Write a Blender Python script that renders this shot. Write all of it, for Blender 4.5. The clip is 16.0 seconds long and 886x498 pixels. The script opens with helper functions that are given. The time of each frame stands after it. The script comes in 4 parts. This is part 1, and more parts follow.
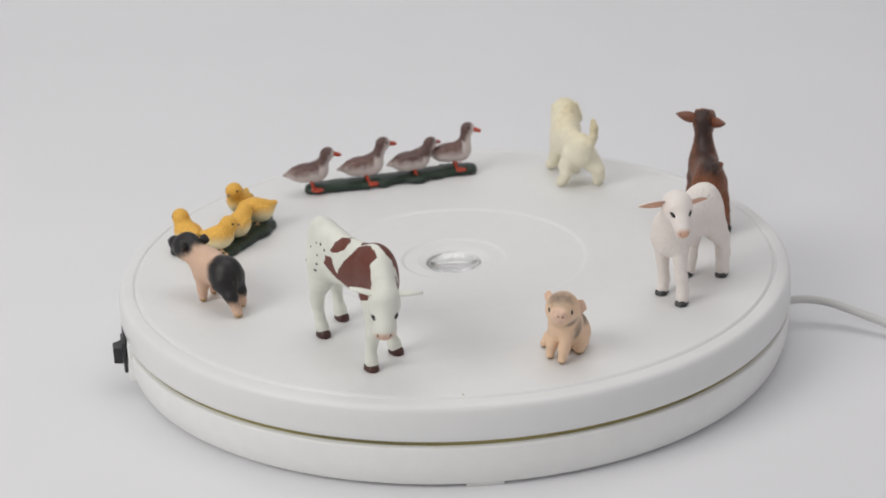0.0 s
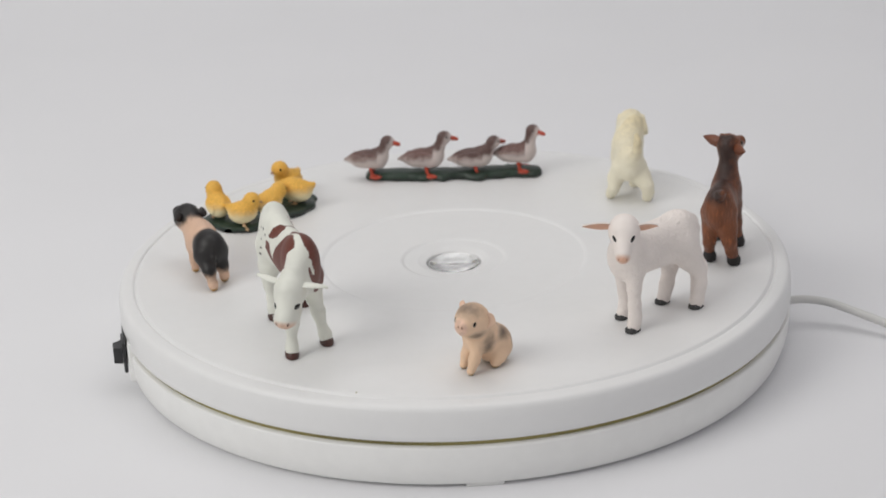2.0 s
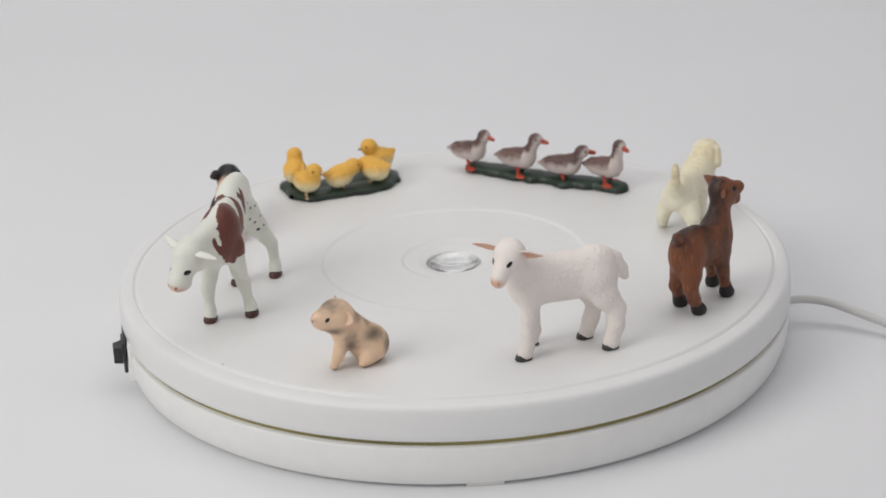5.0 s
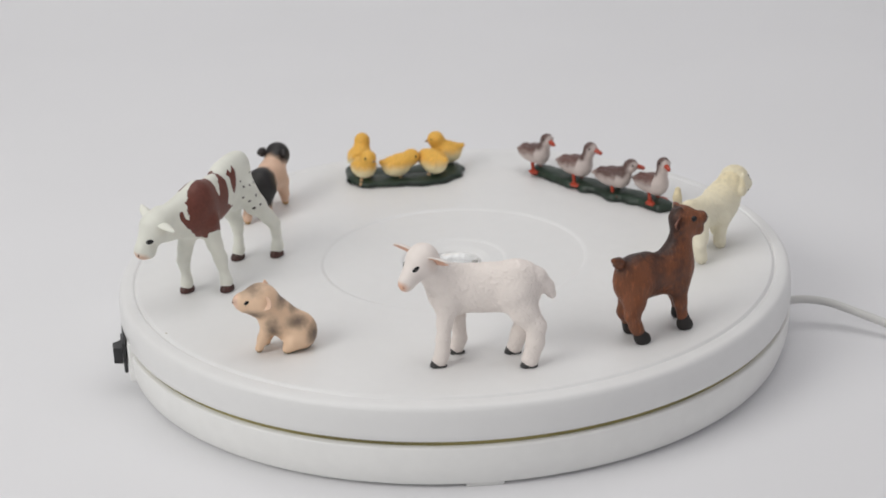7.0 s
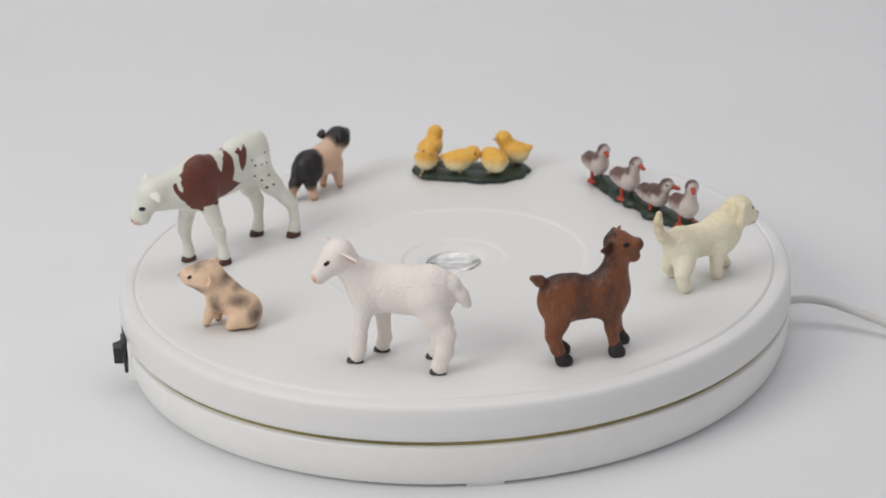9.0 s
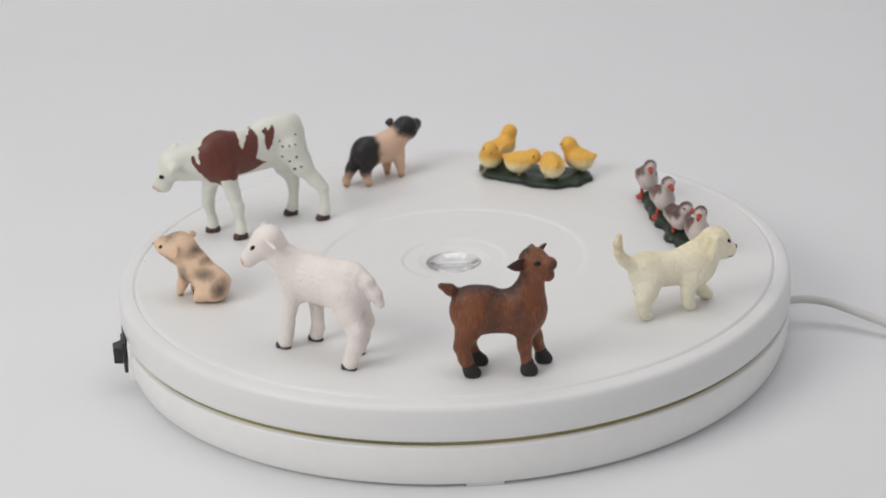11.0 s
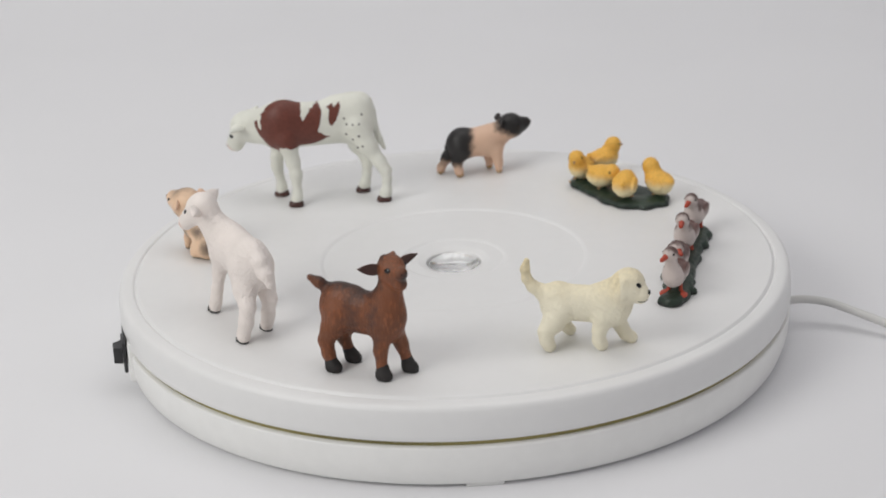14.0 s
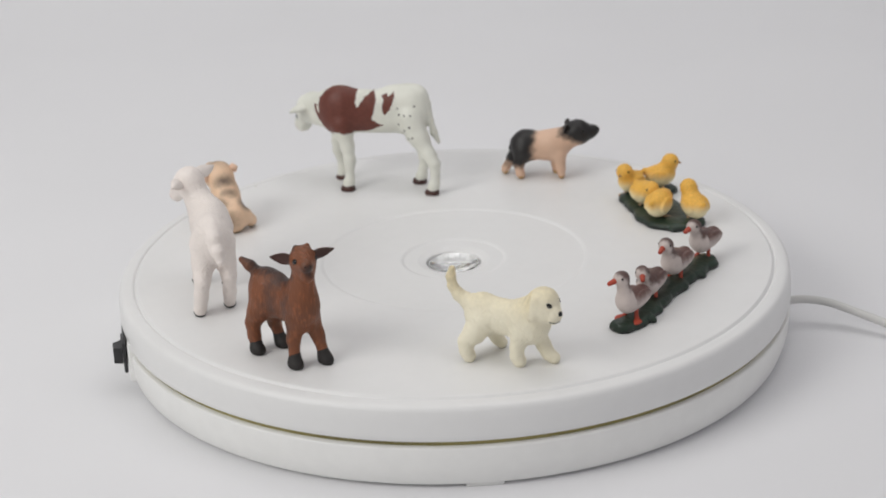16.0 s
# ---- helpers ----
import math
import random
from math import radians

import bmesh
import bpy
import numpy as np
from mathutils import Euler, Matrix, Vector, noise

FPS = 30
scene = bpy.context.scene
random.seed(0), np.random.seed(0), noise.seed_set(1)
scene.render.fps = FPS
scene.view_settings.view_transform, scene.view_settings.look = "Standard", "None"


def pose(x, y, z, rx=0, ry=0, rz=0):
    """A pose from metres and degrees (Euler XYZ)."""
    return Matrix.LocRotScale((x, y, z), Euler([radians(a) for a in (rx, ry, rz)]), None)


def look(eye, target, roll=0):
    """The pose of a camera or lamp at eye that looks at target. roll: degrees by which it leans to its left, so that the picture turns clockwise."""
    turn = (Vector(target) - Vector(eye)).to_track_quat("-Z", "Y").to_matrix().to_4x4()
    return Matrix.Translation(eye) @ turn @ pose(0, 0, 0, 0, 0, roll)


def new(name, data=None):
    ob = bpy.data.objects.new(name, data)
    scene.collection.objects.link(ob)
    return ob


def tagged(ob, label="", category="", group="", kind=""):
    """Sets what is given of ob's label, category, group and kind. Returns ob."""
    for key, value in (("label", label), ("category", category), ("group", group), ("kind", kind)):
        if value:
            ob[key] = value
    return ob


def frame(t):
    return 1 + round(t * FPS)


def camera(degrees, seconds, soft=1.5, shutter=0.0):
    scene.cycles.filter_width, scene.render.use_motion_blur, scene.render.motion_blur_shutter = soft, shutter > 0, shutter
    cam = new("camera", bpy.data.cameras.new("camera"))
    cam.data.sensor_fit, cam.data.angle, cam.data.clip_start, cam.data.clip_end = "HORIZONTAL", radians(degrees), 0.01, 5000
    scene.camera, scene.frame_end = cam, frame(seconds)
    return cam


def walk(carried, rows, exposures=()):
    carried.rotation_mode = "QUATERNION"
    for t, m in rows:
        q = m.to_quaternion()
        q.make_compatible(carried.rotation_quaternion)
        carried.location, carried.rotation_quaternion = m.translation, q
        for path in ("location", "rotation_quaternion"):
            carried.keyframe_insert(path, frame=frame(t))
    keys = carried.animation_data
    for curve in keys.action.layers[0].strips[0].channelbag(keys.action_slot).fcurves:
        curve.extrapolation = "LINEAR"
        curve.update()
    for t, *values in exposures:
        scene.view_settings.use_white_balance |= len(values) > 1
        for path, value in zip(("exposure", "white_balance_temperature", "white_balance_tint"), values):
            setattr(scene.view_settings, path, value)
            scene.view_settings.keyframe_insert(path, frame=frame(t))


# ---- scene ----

# camera: fixed on a stand, looking down on the turntable; z = 0 is the paper, metres
EYE = Vector((0.0, -0.69658, 0.31799))
AIM = Vector((-0.0050898, 0.92609442, -0.3772575))
cam = camera(24.873, 16.0, soft=1.8)
cam.data.dof.use_dof, cam.data.dof.focus_distance, cam.data.dof.aperture_fstop = True, 0.69, 18.0
walk(cam, [(0.0, look(EYE, EYE + AIM, -2.4635)), (16.0, look(EYE, EYE + AIM, -2.4635))])

DECK = 0.0312           # height of the platter's top
TURN = -8.57           # degrees a second
SECONDS = 16.0

# ---- light: a white product tent with softboxes ----
world = bpy.data.worlds.new("tent")
scene.world = world
world.use_nodes = True
world.node_tree.nodes["Background"].inputs[0].default_value = (0.985, 0.978, 0.995, 1)
world.node_tree.nodes["Background"].inputs[1].default_value = 0.28


def softbox(name, eye, target, sx, sy, watts, color=(1, 1, 1)):
    d = bpy.data.lights.new(name, "AREA")
    d.shape, d.size, d.size_y, d.energy, d.color = "RECTANGLE", sx, sy, watts, color
    ob = new(name, d)
    ob.matrix_world = look(eye, target)
    return ob


softbox("softbox_key", (-0.97, -0.72, 0.90), (0, 0, 0.03), 0.8, 0.7, 8.6, (1.0, 0.985, 0.95))
softbox("softbox_top", (0.0, 0.15, 1.30), (0, 0.05, 0.0), 1.2, 0.9, 5.3, (1.0, 0.985, 0.97))
softbox("softbox_side", (0.95, -0.55, 0.8), (0, 0, 0.03), 0.8, 0.7, 1.2, (1.0, 0.95, 1.0))
scene.view_settings.exposure = 0.04


# ---- materials ----
def nodes_of(name, rough=0.5, metal=0.0):
    m = bpy.data.materials.new(name)
    m.use_nodes = True
    nt = m.node_tree
    b = nt.nodes["Principled BSDF"]
    b.inputs["Roughness"].default_value, b.inputs["Metallic"].default_value = rough, metal
    return m, nt, b


def mixed(nt, fac, a, b):
    n = nt.nodes.new("ShaderNodeMix")
    n.data_type = "RGBA"
    for sock, v in ((n.inputs[0], fac), (n.inputs[6], a), (n.inputs[7], b)):
        if isinstance(v, (tuple, float, int)):
            sock.default_value = v if not isinstance(v, tuple) else (*v[:3], 1)
        else:
            nt.links.new(v, sock)
    return n.outputs[2]


def noise_out(nt, scale, detail=3.0, rough=0.55):
    tc = nt.nodes.new("ShaderNodeTexCoord")
    n = nt.nodes.new("ShaderNodeTexNoise")
    n.inputs["Scale"].default_value, n.inputs["Detail"].default_value, n.inputs["Roughness"].default_value = scale, detail, rough
    nt.links.new(tc.outputs["Object"], n.inputs["Vector"])
    return n.outputs["Fac"]


def ramp(nt, val, lo, hi, smooth=True):
    n = nt.nodes.new("ShaderNodeMapRange")
    n.interpolation_type = "SMOOTHSTEP" if smooth else "LINEAR"
    n.inputs[1].default_value, n.inputs[2].default_value = lo, hi
    nt.links.new(val, n.inputs[0])
    return n.outputs[0]


def calc(nt, op, a, b):
    n = nt.nodes.new("ShaderNodeMath")
    n.operation = op
    for sock, v in ((n.inputs[0], a), (n.inputs[1], b)):
        if isinstance(v, (int, float)):
            sock.default_value = v
        else:
            nt.links.new(v, sock)
    return n.outputs[0]


def attr(nt, name):
    n = nt.nodes.new("ShaderNodeAttribute")
    n.attribute_name = name
    return n.outputs["Fac"]


def bumped(nt, b, height, strength, distance):
    n = nt.nodes.new("ShaderNodeBump")
    n.inputs["Strength"].default_value, n.inputs["Distance"].default_value = strength, distance
    nt.links.new(height, n.inputs["Height"])
    nt.links.new(n.outputs[0], b.inputs["Normal"])


def plain(name, col, rough=0.5, var=0.12, scale=900.0, bump=0.00006, metal=0.0, sub=0.0):
    """Paint or plastic with a fine grain and a broad unevenness."""
    m, nt, b = nodes_of(name, rough, metal)
    fine, broad = noise_out(nt, scale), noise_out(nt, scale * 0.12, 2.0)
    dark = tuple(c * (1 - var) for c in col)
    c = mixed(nt, ramp(nt, broad, 0.35, 0.65), dark, col)
    nt.links.new(c, b.inputs["Base Color"])
    if bump:
        bumped(nt, b, fine, 0.6, bump)
    if sub:
        b.inputs["Subsurface Weight"].default_value = sub
        b.inputs["Subsurface Radius"].default_value = (0.002, 0.0015, 0.001)
        b.inputs["Subsurface Scale"].default_value = 1.0
    return m


def painted(name, base, layers, rough=0.5, grain=700.0, bump=0.00012, var=0.1, dents=0.0, dent_scale=900.0, streak=False):
    """Hand-painted figure: a base coat and layers (colour, mask attribute, softness in mm, ragged edge in mm)."""
    m, nt, b = nodes_of(name, rough)
    fine, broad = noise_out(nt, grain), noise_out(nt, grain * 0.15, 2.0)
    if streak:
        # hair strokes: noise drawn out downwards
        tc = nt.nodes.new("ShaderNodeTexCoord")
        mp = nt.nodes.new("ShaderNodeMapping")
        mp.inputs["Scale"].default_value = (1.0, 1.0, 0.22)
        mp.inputs["Rotation"].default_value = (0.25, 0.35, 0.0)
        hair = nt.nodes.new("ShaderNodeTexNoise")
        hair.inputs["Scale"].default_value, hair.inputs["Detail"].default_value = 1300.0, 3.0
        nt.links.new(tc.outputs["Object"], mp.inputs["Vector"])
        nt.links.new(mp.outputs[0], hair.inputs["Vector"])
        fine = hair.outputs["Fac"]
    c = mixed(nt, ramp(nt, broad, 0.3, 0.7), tuple(x * (1 - var) for x in base), base)
    if streak:
        c = mixed(nt, ramp(nt, fine, 0.5, 0.72), c, tuple(min(1.0, x * 1.3) for x in base))
    for col, mask, soft, rag in layers:
        d = attr(nt, mask)
        edge = calc(nt, "MULTIPLY", calc(nt, "SUBTRACT", noise_out(nt, 450.0, 2.0), 0.5), rag * 3)
        d = calc(nt, "ADD", d, edge)
        tone = mixed(nt, ramp(nt, fine, 0.35, 0.7), tuple(x * 0.8 for x in col), col)
        c = mixed(nt, ramp(nt, d, soft, -soft), c, tone)
    nt.links.new(c, b.inputs["Base Color"])
    h = fine
    if dents:
        tc = nt.nodes.new("ShaderNodeTexCoord")
        v = nt.nodes.new("ShaderNodeTexVoronoi")
        v.inputs["Scale"].default_value = dent_scale
        nt.links.new(tc.outputs["Object"], v.inputs["Vector"])
        h = calc(nt, "ADD", calc(nt, "MULTIPLY", ramp(nt, v.outputs["Distance"], 0.05, 0.45), dents), calc(nt, "MULTIPLY", fine, 0.6))
    bumped(nt, b, h, 0.7, bump)
    return m


paper_mat = plain("white_paper", (0.755, 0.755, 0.772), 0.85, 0.015, 60.0, 0.00003)
shell_mat = plain("white_shell", (0.83, 0.83, 0.815), 0.38, 0.02, 1200.0, 0.000012)
deck_mat = plain("white_deck", (0.765, 0.765, 0.762), 0.42, 0.01, 1500.0, 0.000006)
seam_mat = plain("olive_gasket", (0.36, 0.31, 0.115), 0.6, 0.4, 160.0)
black_mat = plain("black_plastic", (0.018, 0.018, 0.02), 0.35, 0.2, 600.0, 0.00002)
mark_mat = plain("white_mark", (0.6, 0.6, 0.6), 0.5)
cord_mat = plain("grey_white_cord", (0.62, 0.615, 0.60), 0.5, 0.06, 300.0)
eye_mat = plain("eye_black", (0.008, 0.007, 0.007), 0.2, 0.2, 900.0, 0.0)
chrome_mat, nt_, b_ = nodes_of("lens_reflector", 0.36, 0.6)
b_.inputs["Base Color"].default_value = (0.88, 0.89, 0.89, 1)
glass_mat, nt_, b_ = nodes_of("lens_clear", 0.03)
b_.inputs["Transmission Weight"].default_value, b_.inputs["IOR"].default_value = 1.0, 1.24


# ---- mesh helpers ----
def link_mesh(name, verts, faces, mats, parent=None, label="", idx=None, smooth=True):
    me = bpy.data.meshes.new(name)
    me.from_pydata([tuple(v) for v in verts], [], [tuple(int(i) for i in f) for f in faces])
    for m in (mats if isinstance(mats, (list, tuple)) else [mats]):
        me.materials.append(m)
    if idx is not None:
        me.polygons.foreach_set("material_index", np.array(idx, dtype=np.int32))
    me.polygons.foreach_set("use_smooth", [smooth] * len(me.polygons))
    me.update()
    ob = new(name, me)
    if parent:
        ob.parent = parent
    if label:
        tagged(ob, label)
    return ob


def part(name, bm, material, parent, label="", smooth=True):
    me = bpy.data.meshes.new(name)
    bmesh.ops.recalc_face_normals(bm, faces=bm.faces)
    bm.to_mesh(me)
    bm.free()
    me.materials.append(material)
    me.polygons.foreach_set("use_smooth", [smooth] * len(me.polygons))
    ob = new(name, me)
    ob.parent = parent
    if label:
        tagged(ob, label)
    return ob


def rounded(pts, r, n=5):
    """A profile of (radius, height) with its inner corners rounded by r (one value or one a corner)."""
    out = [pts[0]]
    for i in range(1, len(pts) - 1):
        rr = r[i] if isinstance(r, (list, tuple)) else r
        a, b, c = Vector(pts[i - 1]), Vector(pts[i]), Vector(pts[i + 1])
        d1, d2 = (a - b), (c - b)
        l = min(rr, d1.length * 0.48, d2.length * 0.48)
        p, q = b + d1.normalized() * l, b + d2.normalized() * l
        for k in range(n + 1):
            t = k / n
            out.append(tuple((1 - t) ** 2 * p + 2 * t * (1 - t) * b + t * t * q))
    out.append(pts[-1])
    return out


def lathe(name, profile, material, parent, label="", steps=160):
    verts, faces, n = [], [], len(profile)
    for i in range(steps):
        a = 2 * math.pi * i / steps
        for r, z in profile:
            verts.append((r * math.cos(a), r * math.sin(a), z))
    for i in range(steps):
        j = (i + 1) % steps
        for k in range(n - 1):
            faces.append((i * n + k, j * n + k, j * n + k + 1, i * n + k + 1))
    ob = link_mesh(name, verts, faces, material, parent, label)
    bm = bmesh.new()
    bm.from_mesh(ob.data)
    bmesh.ops.remove_doubles(bm, verts=bm.verts, dist=1e-7)
    bmesh.ops.recalc_face_normals(bm, faces=bm.faces)
    bm.to_mesh(ob.data)
    bm.free()
    return ob


def tube(name, pts, r, material, parent, label="", steps=14, sub=10):
    """A round cord through pts by a smooth spline."""
    P = [Vector(p) for p in pts]
    P = [2 * P[0] - P[1]] + P + [2 * P[-1] - P[-2]]
    line = []
    for i in range(1, len(P) - 2):
        for k in range(sub):
            t = k / sub
            a, b, c, d = P[i - 1:i + 3]
            line.append(0.5 * (2 * b + (c - a) * t + (2 * a - 5 * b + 4 * c - d) * t * t + (3 * b - a - 3 * c + d) * t ** 3))
    line.append(P[-2])
    verts, faces = [], []
    for i, p in enumerate(line):
        w = (line[min(i + 1, len(line) - 1)] - line[max(i - 1, 0)]).normalized()
        u = w.cross(Vector((0, 0, 1))).normalized()
        v = u.cross(w)
        for k in range(steps):
            a = 2 * math.pi * k / steps
            verts.append(p + r * (math.cos(a) * u + math.sin(a) * v))
    for i in range(len(line) - 1):
        for k in range(steps):
            j = (k + 1) % steps
            faces.append((i * steps + k, i * steps + j, (i + 1) * steps + j, (i + 1) * steps + k))
    return link_mesh(name, verts, faces, material, parent, label)


def box_bm(sx, sy, sz, m=None, bevel=0.0):
    bm = bmesh.new()
    bmesh.ops.create_cube(bm, size=1.0, matrix=(m or Matrix()) @ Matrix.Diagonal((sx, sy, sz, 1)))
    if bevel:
        bmesh.ops.bevel(bm, geom=list(bm.edges), offset=bevel, segments=3, profile=0.5, affect="EDGES")
    return bm


# ---- sculpting: blended rounded forms, in millimetres, x forward, y to its left, z up ----
def cap(a, b, ra, rb, g="body", k=2.0, sy=1.0):
    return ("cap", np.array(a, float), np.array(b, float), ra, rb, g, k, sy)


def ell(c, r, g="body", k=2.0, yaw=0.0, pitch=0.0):
    m = np.array(Euler((0, radians(-pitch), radians(yaw))).to_matrix())
    return ("ell", np.array(c, float), np.array(r, float), m, None, g, k, 1.0)


def dist(pr, P):
    if pr[0] == "cap":
        _, a, b, ra, rb, _, _, sy = pr
        s = np.array([1, 1 / sy, 1])
        A, ba = a * s, (b - a) * s
        pa = P * s - A
        h = np.clip(pa @ ba / max(ba @ ba, 1e-9), 0, 1)
        return (np.linalg.norm(pa - h[:, None] * ba, axis=1) - (ra + (rb - ra) * h)) * min(1.0, sy)
    _, c, r, m = pr[:4]
    q = (P - c) @ m
    k0 = np.linalg.norm(q / r, axis=1)
    k1 = np.linalg.norm(q / (r * r), axis=1)
    return k0 * (k0 - 1) / np.maximum(k1, 1e-9)


def field(prims, P, floor=True):
    d = None
    for pr in prims:
        e = dist(pr, P)
        if d is None:
            d = e
            continue
        k = pr[6]
        h = np.maximum(k - np.abs(d - e), 0) / k
        d = np.minimum(d, e) - h * h * k * 0.25
    if floor:
        d = np.maximum(d, -P[:, 2])
    return d


def nets(prims, res, floor=True):
    """The blended surface as vertices, quads and normals."""
    lo, hi = np.full(3, 1e9), np.full(3, -1e9)
    for pr in prims:
        if pr[0] == "cap":
            r = max(pr[3], pr[4]) + 0.5
            lo, hi = np.minimum(lo, np.minimum(pr[1], pr[2]) - r), np.maximum(hi, np.maximum(pr[1], pr[2]) + r)
        else:
            r = max(pr[2]) + 0.5
            lo, hi = np.minimum(lo, pr[1] - r), np.maximum(hi, pr[1] + r)
    if floor:
        lo[2] = max(lo[2], -2 * res)
    n = np.ceil((hi - lo) / res).astype(int) + 2
    ax = [lo[i] + res * np.arange(n[i]) for i in range(3)]
    G = np.stack(np.meshgrid(*ax, indexing="ij"), -1)
    F = field(prims, G.reshape(-1, 3), floor).reshape(n)
    inside = F < 0
    corners = [(i, j, k) for i in (0, 1) for j in (0, 1) for k in (0, 1)]
    cs = [inside[i:n[0] - 1 + i, j:n[1] - 1 + j, k:n[2] - 1 + k] for i, j, k in corners]
    tot = sum(c.astype(np.int8) for c in cs)
    cells = np.argwhere((tot > 0) & (tot < 8))
    index = np.full(n - 1, -1)
    index[tuple(cells.T)] = np.arange(len(cells))
    acc, cnt = np.zeros((len(cells), 3)), np.zeros(len(cells))
    for a in corners:
        for axis in range(3):
            if a[axis]:
                continue
            b = list(a)
            b[axis] = 1
            fa, fb = F[tuple((cells + a).T)], F[tuple((cells + b).T)]
            cross = (fa < 0) != (fb < 0)
            t = np.where(cross, fa / np.where(cross, fa - fb, 1), 0)
            p = np.array(a)[None] + t[:, None] * (np.array(b) - np.array(a))[None]
            acc += p * cross[:, None]
            cnt += cross
    V = lo + res * (cells + acc / cnt[:, None])
    quads = []
    for axis in range(3):
        s0, s1 = [slice(None)] * 3, [slice(None)] * 3
        s0[axis], s1[axis] = slice(0, -1), slice(1, None)
        ch = inside[tuple(s0)] != inside[tuple(s1)]
        e = np.argwhere(ch)
        u, v = (axis + 1) % 3, (axis + 2) % 3
        e = e[(e[:, u] > 0) & (e[:, v] > 0) & (e[:, u] < n[u] - 1) & (e[:, v] < n[v] - 1)]
        first = inside[tuple(e.T)]
        q = []
        for du, dv in ((1, 1), (0, 1), (0, 0), (1, 0)):
            c = e.copy()
            c[:, u] -= du
            c[:, v] -= dv
            q.append(index[tuple(c.T)])
        q = np.stack(q, 1)
        q[~first] = q[~first][:, ::-1]
        quads.append(q)
    Q = np.concatenate(quads)
    Q = Q[(Q >= 0).all(1)]
    eps = res * 0.5
    N = np.stack([field(prims, V + eps * np.eye(3)[i], False) - field(prims, V - eps * np.eye(3)[i], False) for i in range(3)], 1)
    N /= np.maximum(np.linalg.norm(N, axis=1), 1e-9)[:, None]
    return V, Q, N


def sculpt(prims, parent, mats, masks=None, res=0.5, labels=None, floor=True, curls=None):
    """Builds the blended form and hands each group its own mesh part under parent."""
    V, Q, N = nets(prims, res, floor)
    if curls:
        h0 = curls(V)
        g = np.stack([(curls(V + np.eye(3)[i] * 0.05) - h0) / 0.05 for i in range(3)], axis=1)
        g -= (g * N).sum(1, keepdims=True) * N
        V = V + N * h0[:, None]
        N = N - g
        N /= np.linalg.norm(N, axis=1, keepdims=True)
    groups = []
    for pr in prims:
        if pr[5] not in groups:
            groups.append(pr[5])
    C = V[Q].mean(1)
    best = np.stack([np.min([dist(pr, C) for pr in prims if pr[5] == g], axis=0) for g in groups])
    own = best.argmin(0)
    vals = {k: fn(V) for k, fn in (masks or {}).items()}
    obs = {}
    for gi, g in enumerate(groups):
        q = Q[own == gi]
        if not len(q):
            continue
        ids, inv = np.unique(q, return_inverse=True)
        name = g.split("/")[0]
        mat = mats.get(name, mats["all"])
        ob = link_mesh(name, V[ids] * 0.001, inv.reshape(-1, 4), mat, parent, (labels or {}).get(name, ""))
        ob.data.normals_split_custom_set_from_vertices([tuple(x) for x in N[ids]])
        for k, v in vals.items():
            a = ob.data.attributes.new(k, "FLOAT", "POINT")
            a.data.foreach_set("value", v[ids].astype(np.float32))
        obs[g] = ob
    return obs


def skin_point(prims, p, way):
    """The point where the ray from p, inside, along way leaves the form (mm)."""
    p, w = np.array(p, float), np.array(way, float)
    w /= np.linalg.norm(w)
    s = np.linspace(0, 15, 301)
    d = field(prims, p[None] + s[:, None] * w[None], False)
    i = int(np.argmax(d > 0))
    q = p + s[i] * w
    e = 0.3
    n = np.array([(field(prims, (q + e * np.eye(3)[j])[None], False) - field(prims, (q - e * np.eye(3)[j])[None], False))[0] for j in range(3)])
    return q, n / np.linalg.norm(n)


def bead(name, at, normal, along, rx, ry, rn, material, parent, label=""):
    """A small flattened bead on a surface: an eye, a nostril, a painted mark with relief."""
    n = Vector(normal).normalized()
    u = Vector(along) - Vector(along).dot(n) * n
    u.normalize()
    v = n.cross(u)
    m = Matrix((u, v, n)).transposed().to_4x4()
    m.translation = Vector(at) * 0.001
    bm = bmesh.new()
    bmesh.ops.create_uvsphere(bm, u_segments=14, v_segments=8, radius=1.0, matrix=m @ Matrix.Diagonal((rx * 0.001, ry * 0.001, rn * 0.001, 1)))
    return part(name, bm, material, parent, label)


